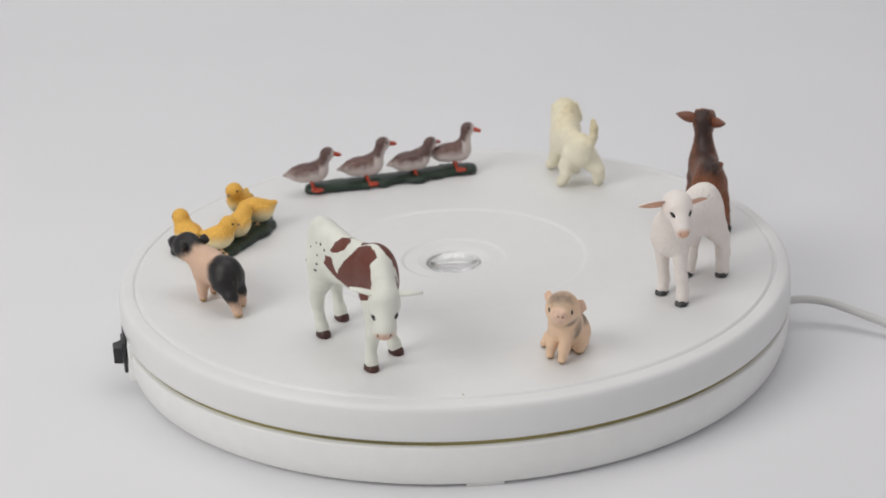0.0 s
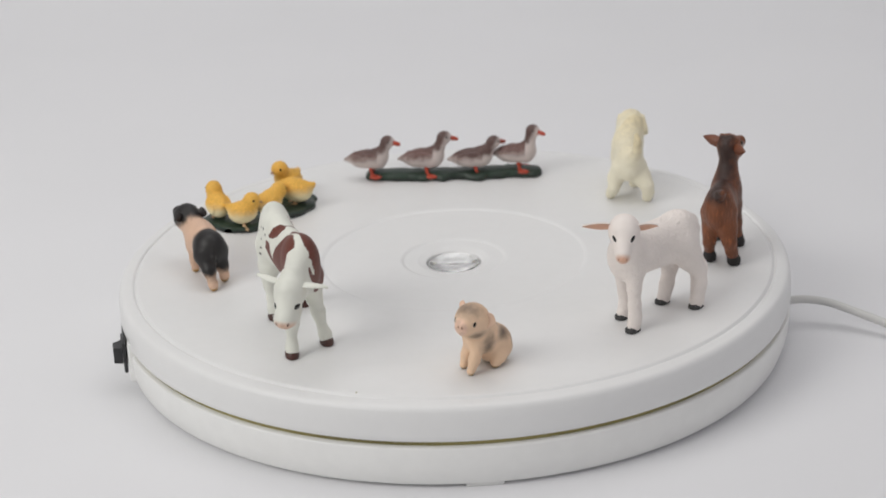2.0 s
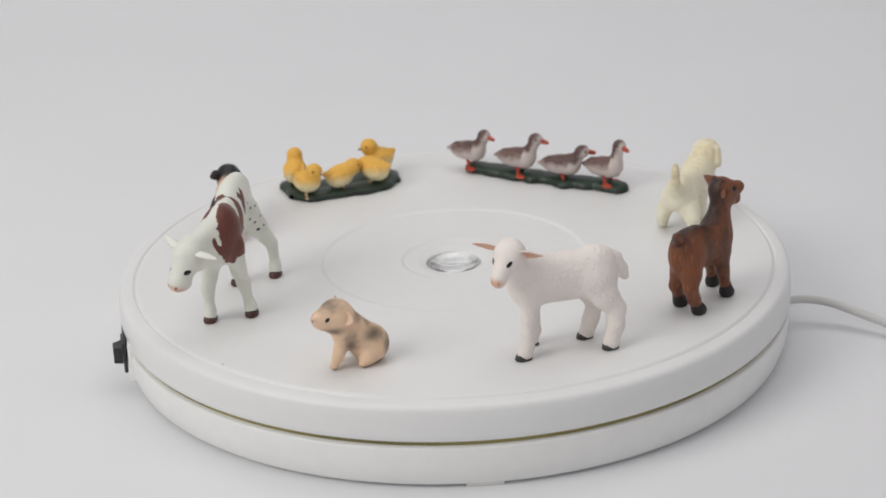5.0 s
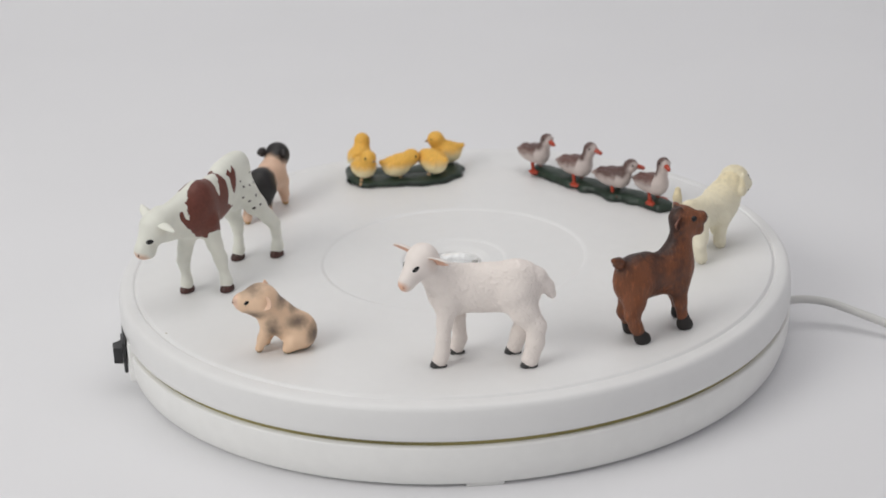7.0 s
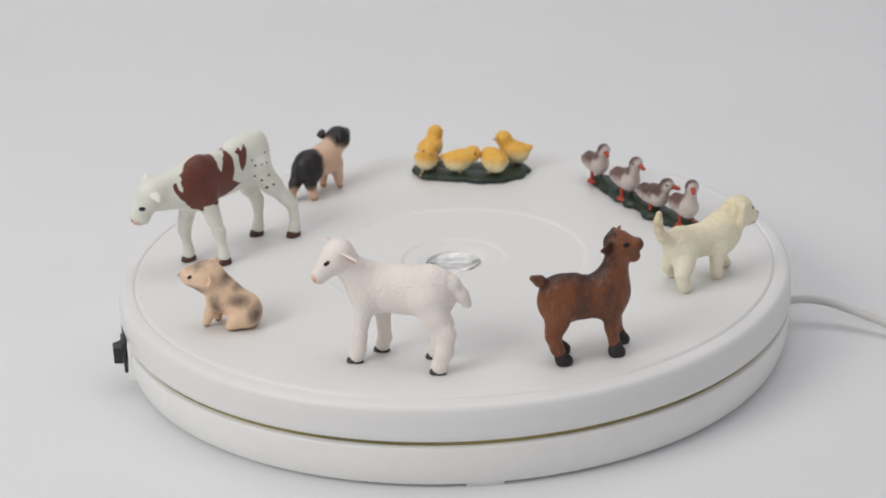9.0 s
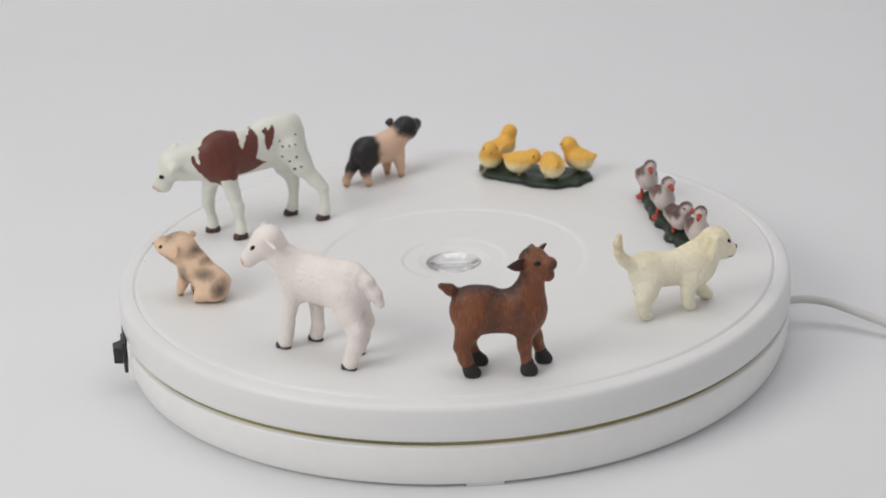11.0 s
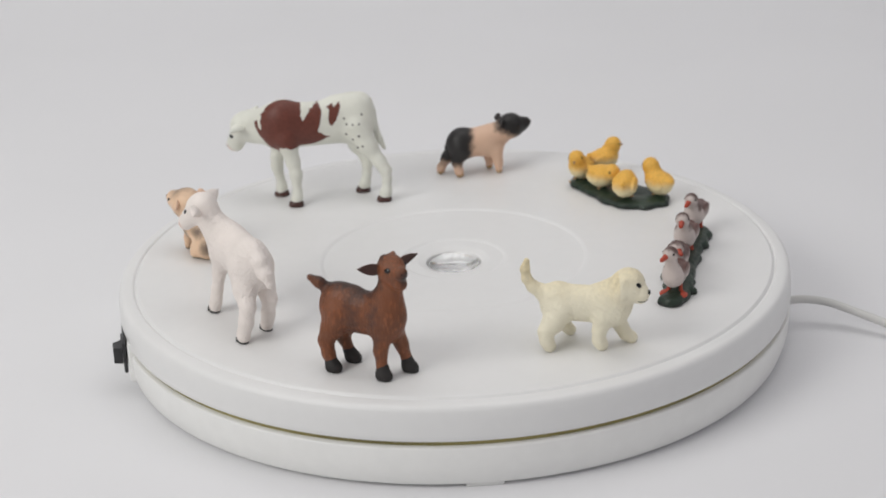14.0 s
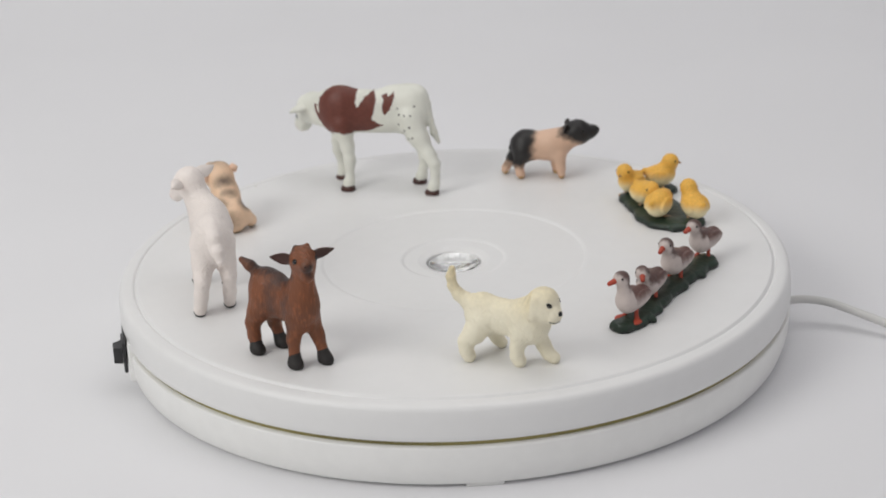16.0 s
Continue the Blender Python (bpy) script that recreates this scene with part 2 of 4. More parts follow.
def ear_leaf(base, tip, half, facing, outer, inner, parent, label="", thick=0.55, cup=0.35, blunt=0.6):
    """A cupped leaf-shaped ear (mm). facing: the way its hollow looks."""
    b, t = Vector(base), Vector(tip)
    w = t - b
    f = Vector(facing)
    f = (f - f.dot(w.normalized()) * w.normalized()).normalized()
    s = w.normalized().cross(f)
    nu, nv = 14, 9
    verts, faces, idx = [], [], []
    for side in (0, 1):
        for i in range(nu + 1):
            u = i / nu
            wd = half * (math.sin(math.pi * min(1, 0.16 + 0.84 * u) ** blunt) ** 0.8 if u < 1 else 0.04)
            for j in range(nv):
                v = -1 + 2 * j / (nv - 1)
                rim = 1 - v * v
                depth = -cup * half * rim * math.sin(math.pi * (0.25 + 0.7 * u))
                off = depth + (thick * 0.5 * (1 if side else -1) * (0.35 + 0.65 * rim))
                verts.append((b + w * u + s * (v * wd) + f * off) * 0.001)
    lay = (nu + 1) * nv
    for side in (0, 1):
        for i in range(nu):
            for j in range(nv - 1):
                q = [side * lay + i * nv + j, side * lay + i * nv + j + 1, side * lay + (i + 1) * nv + j + 1, side * lay + (i + 1) * nv + j]
                faces.append(q if side else q[::-1])
                idx.append(side)
    for j in (0, nv - 1):
        for i in range(nu):
            faces.append((i * nv + j, (i + 1) * nv + j, lay + (i + 1) * nv + j, lay + i * nv + j))
            idx.append(0)
    for i in (0, nu):
        for j in range(nv - 1):
            faces.append((i * nv + j, i * nv + j + 1, lay + i * nv + j + 1, lay + i * nv + j))
            idx.append(0)
    ob = link_mesh("ear", verts, faces, [outer, inner], parent, label, idx)
    bm = bmesh.new()
    bm.from_mesh(ob.data)
    bmesh.ops.recalc_face_normals(bm, faces=bm.faces)
    bm.to_mesh(ob.data)
    bm.free()
    return ob


def poly_sd(x, z, poly):
    """Signed distance of points to a closed outline (negative inside)."""
    P = np.array(poly, float)
    d2, sign = np.full(x.shape, 1e9), np.ones(x.shape)
    for i in range(len(P)):
        a, b = P[i], P[i - 1]
        ex, ez = b[0] - a[0], b[1] - a[1]
        wx, wz = x - a[0], z - a[1]
        t = np.clip((wx * ex + wz * ez) / (ex * ex + ez * ez), 0, 1)
        d2 = np.minimum(d2, (wx - ex * t) ** 2 + (wz - ez * t) ** 2)
        c1, c2, c3 = z >= a[1], z < b[1], ex * wz > ez * wx
        flip = (c1 & c2 & c3) | (~c1 & ~c2 & ~c3)
        sign = np.where(flip, -sign, sign)
    return sign * np.sqrt(d2)


def blot(V, c, r):
    """Signed distance (about) to an egg-shaped blot."""
    k = np.linalg.norm((V - np.array(c)) / np.array(r), axis=1)
    return (k - 1) * min(r)


MOVERS = []


def figure(name, x, y, heading, label, category, group="animal figures on the turntable"):
    """A figure's root, standing on the platter at x, y millimetres from its axis when the clip starts."""
    ob = tagged(new(name), label, category, group)
    ob.empty_display_size = 0.01
    MOVERS.append((ob, Matrix.Translation((x * 0.001, y * 0.001, DECK)) @ Matrix.Rotation(radians(heading), 4, "Z")))
    return ob


# ---- the paper sweep ----
def paper_sweep():
    prof = [(-2.2, 0.0), (0.42, 0.0)]
    R = 0.45
    for i in range(1, 13):
        a = math.pi / 2 * i / 12
        prof.append((0.42 + R * math.sin(a), R - R * math.cos(a)))
    prof.append((0.87, 2.2))
    verts, faces = [], []
    for s in (-2.4, 2.4):
        for y, z in prof:
            verts.append((s, y, z))
    n = len(prof)
    for i in range(n - 1):
        faces.append((i, n + i, n + i + 1, i + 1))
    ob = link_mesh("ground", verts, faces, paper_mat)
    mod = ob.modifiers.new("thickness", "SOLIDIFY")
    mod.thickness, mod.offset = 0.002, -1
    tagged(ob, "seamless white paper sweep under the turntable", "backdrop", kind="structure")


paper_sweep()


# ---- the turntable ----
def turntable():
    root = tagged(new("turntable"), "round white motorised display turntable lying on white paper", "turntable")
    base = [(0.0, 0.0012), (0.1195, 0.0010), (0.1222, 0.0013), (0.1243, 0.0070), (0.1248, 0.0120), (0.1248, 0.0157), (0.1235, 0.0161), (0.1205, 0.0161), (0.0, 0.0164)]
    lathe("base", rounded(base, [0, 0, .0009, .004, .003, .0008, .0005, .0005, 0]), shell_mat, root, "white lower shell")
    lathe("gasket", [(0.1228, 0.0150), (0.1228, 0.0190)], seam_mat, root, "olive inner ring in the gap")
    top = [(0.0, 0.0182), (0.1215, 0.0182), (0.1245, 0.0180), (0.1250, 0.0200), (0.1249, 0.0270), (0.1240, 0.0302), (0.1195, 0.0308), (0.1189, 0.0300), (0.1179, DECK),
           (0.0503, DECK), (0.0495, DECK - 0.0002), (0.0487, DECK - 0.0006), (0.0200, DECK - 0.0007), (0.0193, DECK - 0.0009), (0.0186, DECK - 0.0013), (0.0135, DECK - 0.0014), (0.0122, DECK - 0.0018), (0.0102, DECK - 0.0023), (0.0097, DECK - 0.0045), (0.0, DECK - 0.005)]
    rr = [0, 0, .0005, .0006, .004, .0018, .0006, .0004, .0005] + [0.0004] * 11
    platter = lathe("platter", rounded(top, rr, 4), deck_mat, root, "white revolving platter", 200)
    bead("dirt_speck", (1.3, -117.2, DECK * 1000 - 0.1), (0, 0, 1), (1, 0, 0), 0.45, 0.3, 0.25, seam_mat, platter, "tiny dark speck near the rim")
    # the lamp window in the middle: a reflector cup under a clear bulging lens
    cup = [(0.0096, -0.0010), (0.0082, -0.0020), (0.0062, -0.0027), (0.0035, -0.0030), (0.0, -0.0031)]
    steps, verts, faces = 36, [], []
    for i in range(steps):
        a = 2 * math.pi * i / steps
        for k, (r, z) in enumerate(cup):
            rj = r * (1 + (0.02 if i % 3 == 0 else -0.01) * (k in (1, 2, 3)))
            verts.append((rj * math.cos(a), rj * math.sin(a), DECK - 0.0018 + z + (0.00015 if (i + k) % 3 == 0 and k in (1, 2) else 0)))
    n = len(cup)
    for i in range(steps):
        j = (i + 1) % steps
        for k in range(n - 1):
            faces.append((i * n + k, i * n + k + 1, j * n + k + 1, j * n + k))
    link_mesh("reflector", verts, faces, chrome_mat, platter, "faceted bright reflector", smooth=False)
    lens = [(0.0, 0.0014), (0.002, 0.00135), (0.004, 0.0011), (0.006, 0.0007), (0.0075, 0.0002), (0.0088, -0.0004), (0.0094, -0.0009), (0.0092, -0.0013), (0.006, -0.0014), (0.0, -0.0014)]
    ob = lathe("lens", [(r, z + DECK - 0.0018) for r, z in lens], glass_mat, platter, "clear bulging lens", 48)
    ob.visible_shadow = False
    # rocker switch on a flat boss of the base
    a = radians(196)
    m = Matrix.Translation((0.1246 * math.cos(a), 0.1246 * math.sin(a), 0.0150)) @ Matrix.Rotation(radians(188.5), 4, "Z")
    boss = part("switch_boss", box_bm(0.006, 0.023, 0.0150, m @ Matrix.Translation((-0.0035, 0, -0.0015)), 0.001), shell_mat, root, "white boss that carries the switch")
    bez = part("switch", box_bm(0.0013, 0.0195, 0.0120, m @ Matrix.Translation((0.0006, 0, 0)), 0.0005), black_mat, root, "black rocker switch")
    bm = bmesh.new()
    prof = [(0.0, 0.0066), (0.0032, 0.0056), (0.0034, 0.0012), (0.0004, -0.0012), (0.0006, -0.0064), (0.0, -0.0066)]
    vs = [[bm.verts.new(m @ Vector((0.0015 + x, y, s * 0.0030 - 0.0005))) for x, y in prof] for s in (-1, 1)]
    for i in range(len(prof)):
        j = (i + 1) % len(prof)
        bm.faces.new((vs[0][i], vs[0][j], vs[1][j], vs[1][i]))
    bm.faces.new(vs[0][::-1])
    bm.faces.new(vs[1])
    rocker = part("rocker", bm, black_mat, bez, "", False)
    bm = bmesh.new()
    ring = Matrix.Rotation(radians(90), 4, "Y")
    outer = [m @ Matrix.Translation((0.0051, 0.0036, 0)) @ ring @ Vector((0.0013 * math.cos(k * math.pi / 8), 0.0013 * math.sin(k * math.pi / 8), 0)) for k in range(16)]
    inner = [m @ Matrix.Translation((0.0051, 0.0036, 0)) @ ring @ Vector((0.0009 * math.cos(k * math.pi / 8), 0.0009 * math.sin(k * math.pi / 8), 0)) for k in range(16)]
    ov, iv = [bm.verts.new(p) for p in outer], [bm.verts.new(p) for p in inner]
    for k in range(16):
        bm.faces.new((ov[k], ov[(k + 1) % 16], iv[(k + 1) % 16], iv[k]))
    part("off_mark", bm, mark_mat, bez, "small white ring mark", False)
    # feet
    for deg in (-86.5, 33.5, 153.5):
        b = radians(deg)
        fm = Matrix.Translation((0.1195 * math.cos(b), 0.1195 * math.sin(b), 0.0009)) @ Matrix.Rotation(b, 4, "Z")
        part("foot", box_bm(0.004, 0.0125, 0.0018, fm, 0.0004), shell_mat, root, "small white plastic foot")
    # mains cord
    cord = [(0.1212, -0.0097, 0.0112), (0.1251, -0.0078, 0.0109), (0.1302, -0.0063, 0.0105), (0.1364, -0.0068, 0.0099), (0.1413, -0.0085, 0.0092), (0.1460, -0.0112, 0.0082), (0.1514, -0.0146, 0.0070), (0.1580, -0.0190, 0.0056), (0.1654, -0.0240, 0.0042), (0.190, -0.038, 0.0022), (0.24, -0.052, 0.0017), (0.33, -0.06, 0.0017), (0.9, 0.02, 0.0017)]
    tube("cord", cord, 0.00155, cord_mat, root, "grey-white mains cord")
    return root, platter


table, platter = turntable()


# ---- the figures ----
def leg(pts, g, k=2.5, sy=1.0):
    """A leg through (x, y, z, radius) points, flattened sideways by sy."""
    return [cap(a[:3], b[:3], a[3], b[3], g, k, sy) for a, b in zip(pts, pts[1:])]


def hoof_at(parent, mat, prims, label="", res=0.4):
    return sculpt(prims, parent, {"all": mat}, res=res, labels={"hoof": label})


# calf
def swing(x):
    """How far the calf's spine is swung to its right at x (mm)."""
    return np.interp(x, [-24, -10, -2, 8, 17, 40], [-1.8, -3.2, -3.6, -2.6, 0.0, 0.0])


def swung(prims):
    """The forms with the calf's swing; what turns right also stands a little lower on that side."""
    out = []
    for pr in prims:
        pr = list(pr)
        for i in ((1, 2) if pr[0] == "cap" else (1,)):
            z = pr[i][2]
            w = float(swing(pr[i][0])) * min(1.0, max(0.0, (z - 3) / 24))
            pr[i] = np.array([pr[i][0] + 0.4, pr[i][1] + w, z + 0.38 * w])
        out.append(tuple(pr))
    return out


def unswung(V):
    w = swing(V[:, 0] - 0.4)
    return np.stack([V[:, 0] - 0.4, V[:, 1] - w, V[:, 2] - 0.38 * w], axis=1)


def calf():
    root = figure("calf_figurine", -34.9, -74.9, -59.4, "white toy calf with red-brown patches walking head lowered", "toy calf")
    white, brown = (0.78, 0.785, 0.71), (0.155, 0.041, 0.026)
    P = [cap((-9, -0.5, 32.6), (16, 0, 31.9), 8.9, 9.3, "body", 2.5, 0.60),
         ell((-11, -0.5, 33.0), (7.8, 5.3, 9.4), "body", 3), ell((18, 0, 31.6), (7.4, 5.5, 9.2), "body", 3),
         cap((-13.8, -0.5, 40.2), (-4.5, -0.5, 39.2), 3.3, 3.4, "body", 5, 0.85),
         cap((18, -0.5, 35.6), (30.4, -5.0, 32.6), 5.6, 4.5, "body", 3.5, 0.8), cap((19, -0.5, 29.0), (30.0, -5.4, 27.6), 5.4, 4.4, "body", 3.5, 0.75),
         ell((33.6, -7.2, 30.6), (5.0, 4.6, 5.3), "head", 2.5, -32, -35), cap((34.6, -7.6, 29.6), (37.9, -9.8, 22.6), 4.5, 3.0, "head", 2.5), cap((35.4, -8.2, 27.0), (38.6, -10.2, 21.9), 3.4, 2.6, "head", 2.0),
         cap((37.4, -8.0, 21.9), (36.9, -11.3, 21.9), 2.4, 2.4, "head", 1.6), cap((32.6, -6.2, 34.6), (31.4, -7.4, 35.0), 1.6, 1.6, "head", 2.0),
         cap((36.6, -5.6, 27.6), (35.8, -4.6, 28.2), 1.3, 1.5, "head", 1.6), cap((35.4, -10.2, 27.8), (34.2, -10.9, 28.4), 1.3, 1.5, "head", 1.6)]
    for s, pts in (("leg/fl", [(16.4, 3.2, 27, 4.4), (14.4, 4.4, 18, 2.6), (13.4, 5.5, 12.4, 2.25), (13.4, 5.9, 9.6, 1.6), (13.2, 6.4, 6, 1.5), (13.5, 7.0, 3.4, 1.95), (14.0, 7.1, 2.2, 1.9)]),
                   ("leg/fr", [(19, -3.4, 26, 4.4), (21.2, -4.6, 17, 2.45), (21.5, -5.4, 12.8, 2.2), (21.0, -5.6, 9.6, 1.55), (20.3, -5.7, 6, 1.5), (20.2, -5.8, 3.4, 1.9), (20.6, -5.8, 2.2, 1.85)]),
                   ("leg/rl", [(-11.6, 2.4, 31, 5.2), (-15.8, 4.0, 23, 3.8), (-20.4, 5.2, 16.4, 2.5), (-22.6, 5.9, 13.0, 2.1), (-22.9, 6.0, 9.0, 1.6), (-22.7, 6.1, 5.4, 1.6), (-22.2, 6.0, 3.4, 2.0), (-21.5, 6.0, 2.3, 1.95)]),
                   ("leg/rr", [(-11, -2.8, 30, 5.2), (-11.6, -4.2, 21.5, 3.6), (-14.8, -5.2, 15.0, 2.3), (-15.0, -5.4, 12.0, 1.9), (-14.6, -5.6, 7.6, 1.55), (-13.8, -5.8, 3.6, 1.95), (-13.0, -5.8, 2.3, 1.95)])):
        P += leg(pts, s, 1.8)
    P += leg([(-16.2, -0.5, 41.0, 1.7), (-18.2, -0.8, 36.0, 1.4), (-19.2, -1.2, 29.5, 1.2), (-20.4, -1.6, 24, 1.5), (-22.4, -2.0, 19.8, 0.8)], "tail", 0.8)
    P = swung(P)
    LEFT = [[(30.0, 35.6), (28.2, 35.9), (27.4, 32.5), (26.4, 31.0), (26.4, 34.9), (25.8, 37.5), (22.5, 42), (16.8, 46), (10.8, 45), (9.8, 39.6), (10.2, 37.4), (9.2, 35.7), (6.6, 39.4), (3.6, 42.5), (1.6, 39.0), (2.8, 33.0), (3.4, 30.6), (-0.9, 28.4), (5.7, 25.4), (14, 24.3), (19.6, 24.6), (19.0, 22.0), (22.6, 23.4), (27.6, 29.2), (29.6, 33.1)],
            [(-0.4, 40.4), (-2.4, 42.0), (-3.0, 40.0), (-5.4, 42.6), (-5.6, 39.3), (-3.8, 35.0), (-1.9, 33.0), (-0.5, 36), (-1.3, 38.7)]]
    RIGHT = [[(-3.8, 32.4), (-2.3, 35.6), (0.3, 35.6), (2.0, 32.4), (3.2, 30.0), (5.2, 33.6), (7.6, 36.4), (10.4, 39.2), (13.4, 45), (20.5, 45), (23.6, 41), (22.8, 38), (24.6, 36.4), (27.4, 34), (27.0, 31), (25, 27.5), (20, 25.4), (14, 24.2), (8, 25.4), (1.0, 28.4)],
             [(-0.5, 37.6), (0.2, 39.6), (2.4, 43.5), (6.9, 43.5), (5.5, 39.2), (2.5, 37.5)]]
    DOTS_L = [(-7, 35.7), (-7.9, 33.4), (-7.6, 29.2), (-10.4, 33.3), (-11.9, 23.6), (-10.2, 27.0), (-12.8, 33.3), (-12.6, 28.6), (-13.9, 24.4), (-14.1, 36.6)]
    DOTS_R = [(-7.6, 38.4), (-5.2, 38.6), (-3.2, 37.2), (-6.9, 34.3), (-7, 31.2), (-8.0, 28.6), (-11, 36), (-12.5, 31)]

    def brown_sd(V):
        V = unswung(V)
        l = np.min([poly_sd(V[:, 0], V[:, 2], p) for p in LEFT], axis=0)
        r = np.min([poly_sd(V[:, 0], V[:, 2], p) for p in RIGHT], axis=0)
        blend = np.clip(V[:, 1] / 1.5 + 0.5, 0, 1)
        d = l * blend + r * (1 - blend)
        wedge = np.where(V[:, 2] > 35, 0.13 * (V[:, 0] - 11.0) - np.abs(V[:, 1] + 1.2), -9.0)
        d = np.maximum(d, np.clip(wedge, -9.0, 3.0))
        return np.where(V[:, 0] > 29, 5.0, d)

    def dots(V):
        V = unswung(V)
        l = np.min([np.hypot(V[:, 0] - a, V[:, 2] - b) for a, b in DOTS_L], axis=0)
        r = np.min([np.hypot(V[:, 0] - a, V[:, 2] - b) for a, b in DOTS_R], axis=0)
        return np.where(V[:, 1] > 0, l, r) - 0.46

    nose = lambda V: blot(V, (39.8, -10.8, 20.4), (3.0, 3.6, 2.2))
    m = painted("calf_paint", white, [(brown, "brown", 0.12, 0.5), ((0.045, 0.035, 0.032), "dots", 0.12, 0.25), ((0.74, 0.50, 0.37), "nose", 0.9, 0.3)], 0.5, 800.0)
    hoof_m = plain("calf_hoof", (0.075, 0.028, 0.022), 0.4, 0.3, 500.0)
    sculpt(P, root, {"all": m}, {"brown": brown_sd, "dots": dots, "nose": nose}, 0.45)
    for x, y, dx, dy in ((14.2, 7.3, 1, 0.1), (20.6, -5.9, 1, -0.1), (-21.2, 6.1, 1, 0), (-12.6, -5.9, 1, 0)):
        x += 0.4
        hoof_at(root, hoof_m, [cap((x - 1.0, y, 0.6), (x + 0.9 * dx, y + 0.9 * dy, 0.3), 1.9, 1.85, "hoof"), cap((x - 0.7, y, 1.1), (x - 0.1, y, 1.3), 1.95, 1.9, "hoof")], "dark brown hoof")
    white_m = plain("calf_ear_paint", white, 0.5)
    pink_m = plain("calf_ear_pink", (0.72, 0.66, 0.54), 0.5)
    ear_leaf((34.8, -3.8, 31.6), (38.8, 4.6, 31.2), 2.5, (0.3, 0.2, -1.0), white_m, pink_m, root, thick=1.0, cup=0.3, blunt=0.75)
    ear_leaf((32.6, -10.0, 32.4), (28.8, -16.8, 35.0), 2.5, (0.3, 0.2, -1.0), white_m, pink_m, root, thick=1.0, cup=0.3, blunt=0.75)
    nostril_m = plain("calf_nostril", (0.16, 0.075, 0.05), 0.6)
    for way in ((0.9, -0.05, -0.1), (0.45, -0.85, -0.1)):
        q, n = skin_point(P, (37.6, -9.6, 21.8), way)
        bead("nostril", q - 0.15 * n, n, (0.3, 0.3, 1), 0.65, 0.38, 0.25, nostril_m, root)
    for side in ((0.85, 0.6, 0.0), (-0.05, -1.0, 0.0)):
        c = (36.4, -8.2, 26.4)
        q, n = skin_point(P, c, side)
        bead("eye", q - 0.15 * n, n, (1, -0.6, -0.35), 1.45, 0.95, 0.45, eye_mat, root, "glossy black painted eye")
    return root


# lamb
def lamb():
    root = figure("lamb_figurine", 82.5, -37.0, -126.9, "white woolly toy lamb standing with turned head", "toy lamb")
    P = [cap((-9, 0.5, 26), (9, 0.2, 25.2), 8.7, 8.5, "body", 2.5, 0.76), ell((-11, 0.5, 26.2), (7.2, 6.0, 8.6), "body", 3), ell((12.6, 0.8, 24.0), (6.0, 5.7, 7.8), "body", 3),
         cap((12.5, 1.8, 26.5), (18.4, 6.0, 35.6), 6.0, 4.6, "body", 3.5),
         ell((19.4, 7.1, 38.6), (5.3, 5.3, 5.2), "head", 2.0), cap((20.8, 8.6, 37.0), (24.4, 12.0, 32.6), 4.3, 2.75, "head", 2.0), cap((22.5, 10.2, 33.6), (24.6, 12.2, 31.2), 2.6, 2.0, "head", 1.5)]
    for s, pts in (("leg/fl", [(12.2, 4.2, 22, 4.5), (13.4, 5.2, 14.4, 2.3), (14.0, 6.0, 9, 2.1), (14.3, 6.6, 5, 2.1), (15.2, 7.0, 2.2, 2.6)]),
                   ("leg/fr", [(11.4, -3.6, 22, 4.5), (10.0, -4.0, 14, 2.4), (9.8, -3.9, 9.8, 2.05), (9.5, -3.7, 5.4, 2.1), (10.6, -3.6, 2.2, 2.5)]),
                   ("leg/rl", [(-10.4, 3.4, 24, 6.2), (-13.2, 4.4, 18.4, 4.4), (-16.7, 5.0, 13.8, 3.1), (-16.4, 5.8, 8.4, 2.7), (-14.6, 6.6, 2.5, 2.9)]),
                   ("leg/rr", [(-9.4, -2.8, 24, 6.0), (-9.8, -3.8, 17.6, 4.0), (-12.2, -4.4, 13, 2.9), (-10.4, -4.2, 6.8, 2.5), (-8.8, -3.9, 2.3, 2.7)])):
        P += leg(pts, s, 1.8, 0.84)
    P += leg([(-14.6, 0.2, 31.4, 2.3), (-17.8, -0.3, 29.6, 2.2), (-20.2, -1.3, 25.6, 2.0), (-21.6, -2.0, 22.4, 1.6)], "tail", 1.8)
    nose = lambda V: blot(V, (25.8, 13.6, 31.3), (2.2, 2.2, 1.7))
    wool = (0.86, 0.79, 0.745)
    m = painted("lamb_wool", wool, [], 0.62, 780.0, 0.0008, 0.05)
    hm = painted("lamb_face", wool, [((0.78, 0.47, 0.33), "nose", 1.0, 0.2)], 0.55, 900.0, 0.00015, 0.05)
    lm = painted("lamb_leg", wool, [], 0.6, 800.0, 0.0009, 0.05, 0.2, 700.0)

    def curls(V):
        """Height of the moulded wool curls; the face and lower legs stay smooth."""
        W = V + 0.9 * np.sin(V[:, [1, 2, 0]] * 0.83 + 1.3) + 0.5 * np.sin(V[:, [2, 0, 1]] * 1.7)
        k = 2.9
        gyr = np.sin(k * W[:, 0]) * np.cos(k * W[:, 1]) + np.sin(k * W[:, 1]) * np.cos(k * W[:, 2]) + np.sin(k * W[:, 2]) * np.cos(k * W[:, 0])
        keep = np.clip((V[:, 2] - 8) / 9, 0.12, 1) * np.clip((np.linalg.norm(V - np.array([21.5, 9.2, 35.5]), axis=1) - 7.0) / 3, 0, 1)
        return 0.065 * keep * np.tanh(1.2 * gyr)

    sculpt(P, root, {"all": m, "head": hm, "leg": lm, "tail": hm}, {"nose": nose}, 0.4, curls=curls)
    hoof_m = plain("lamb_hoof", (0.045, 0.045, 0.045), 0.45, 0.3, 600.0)
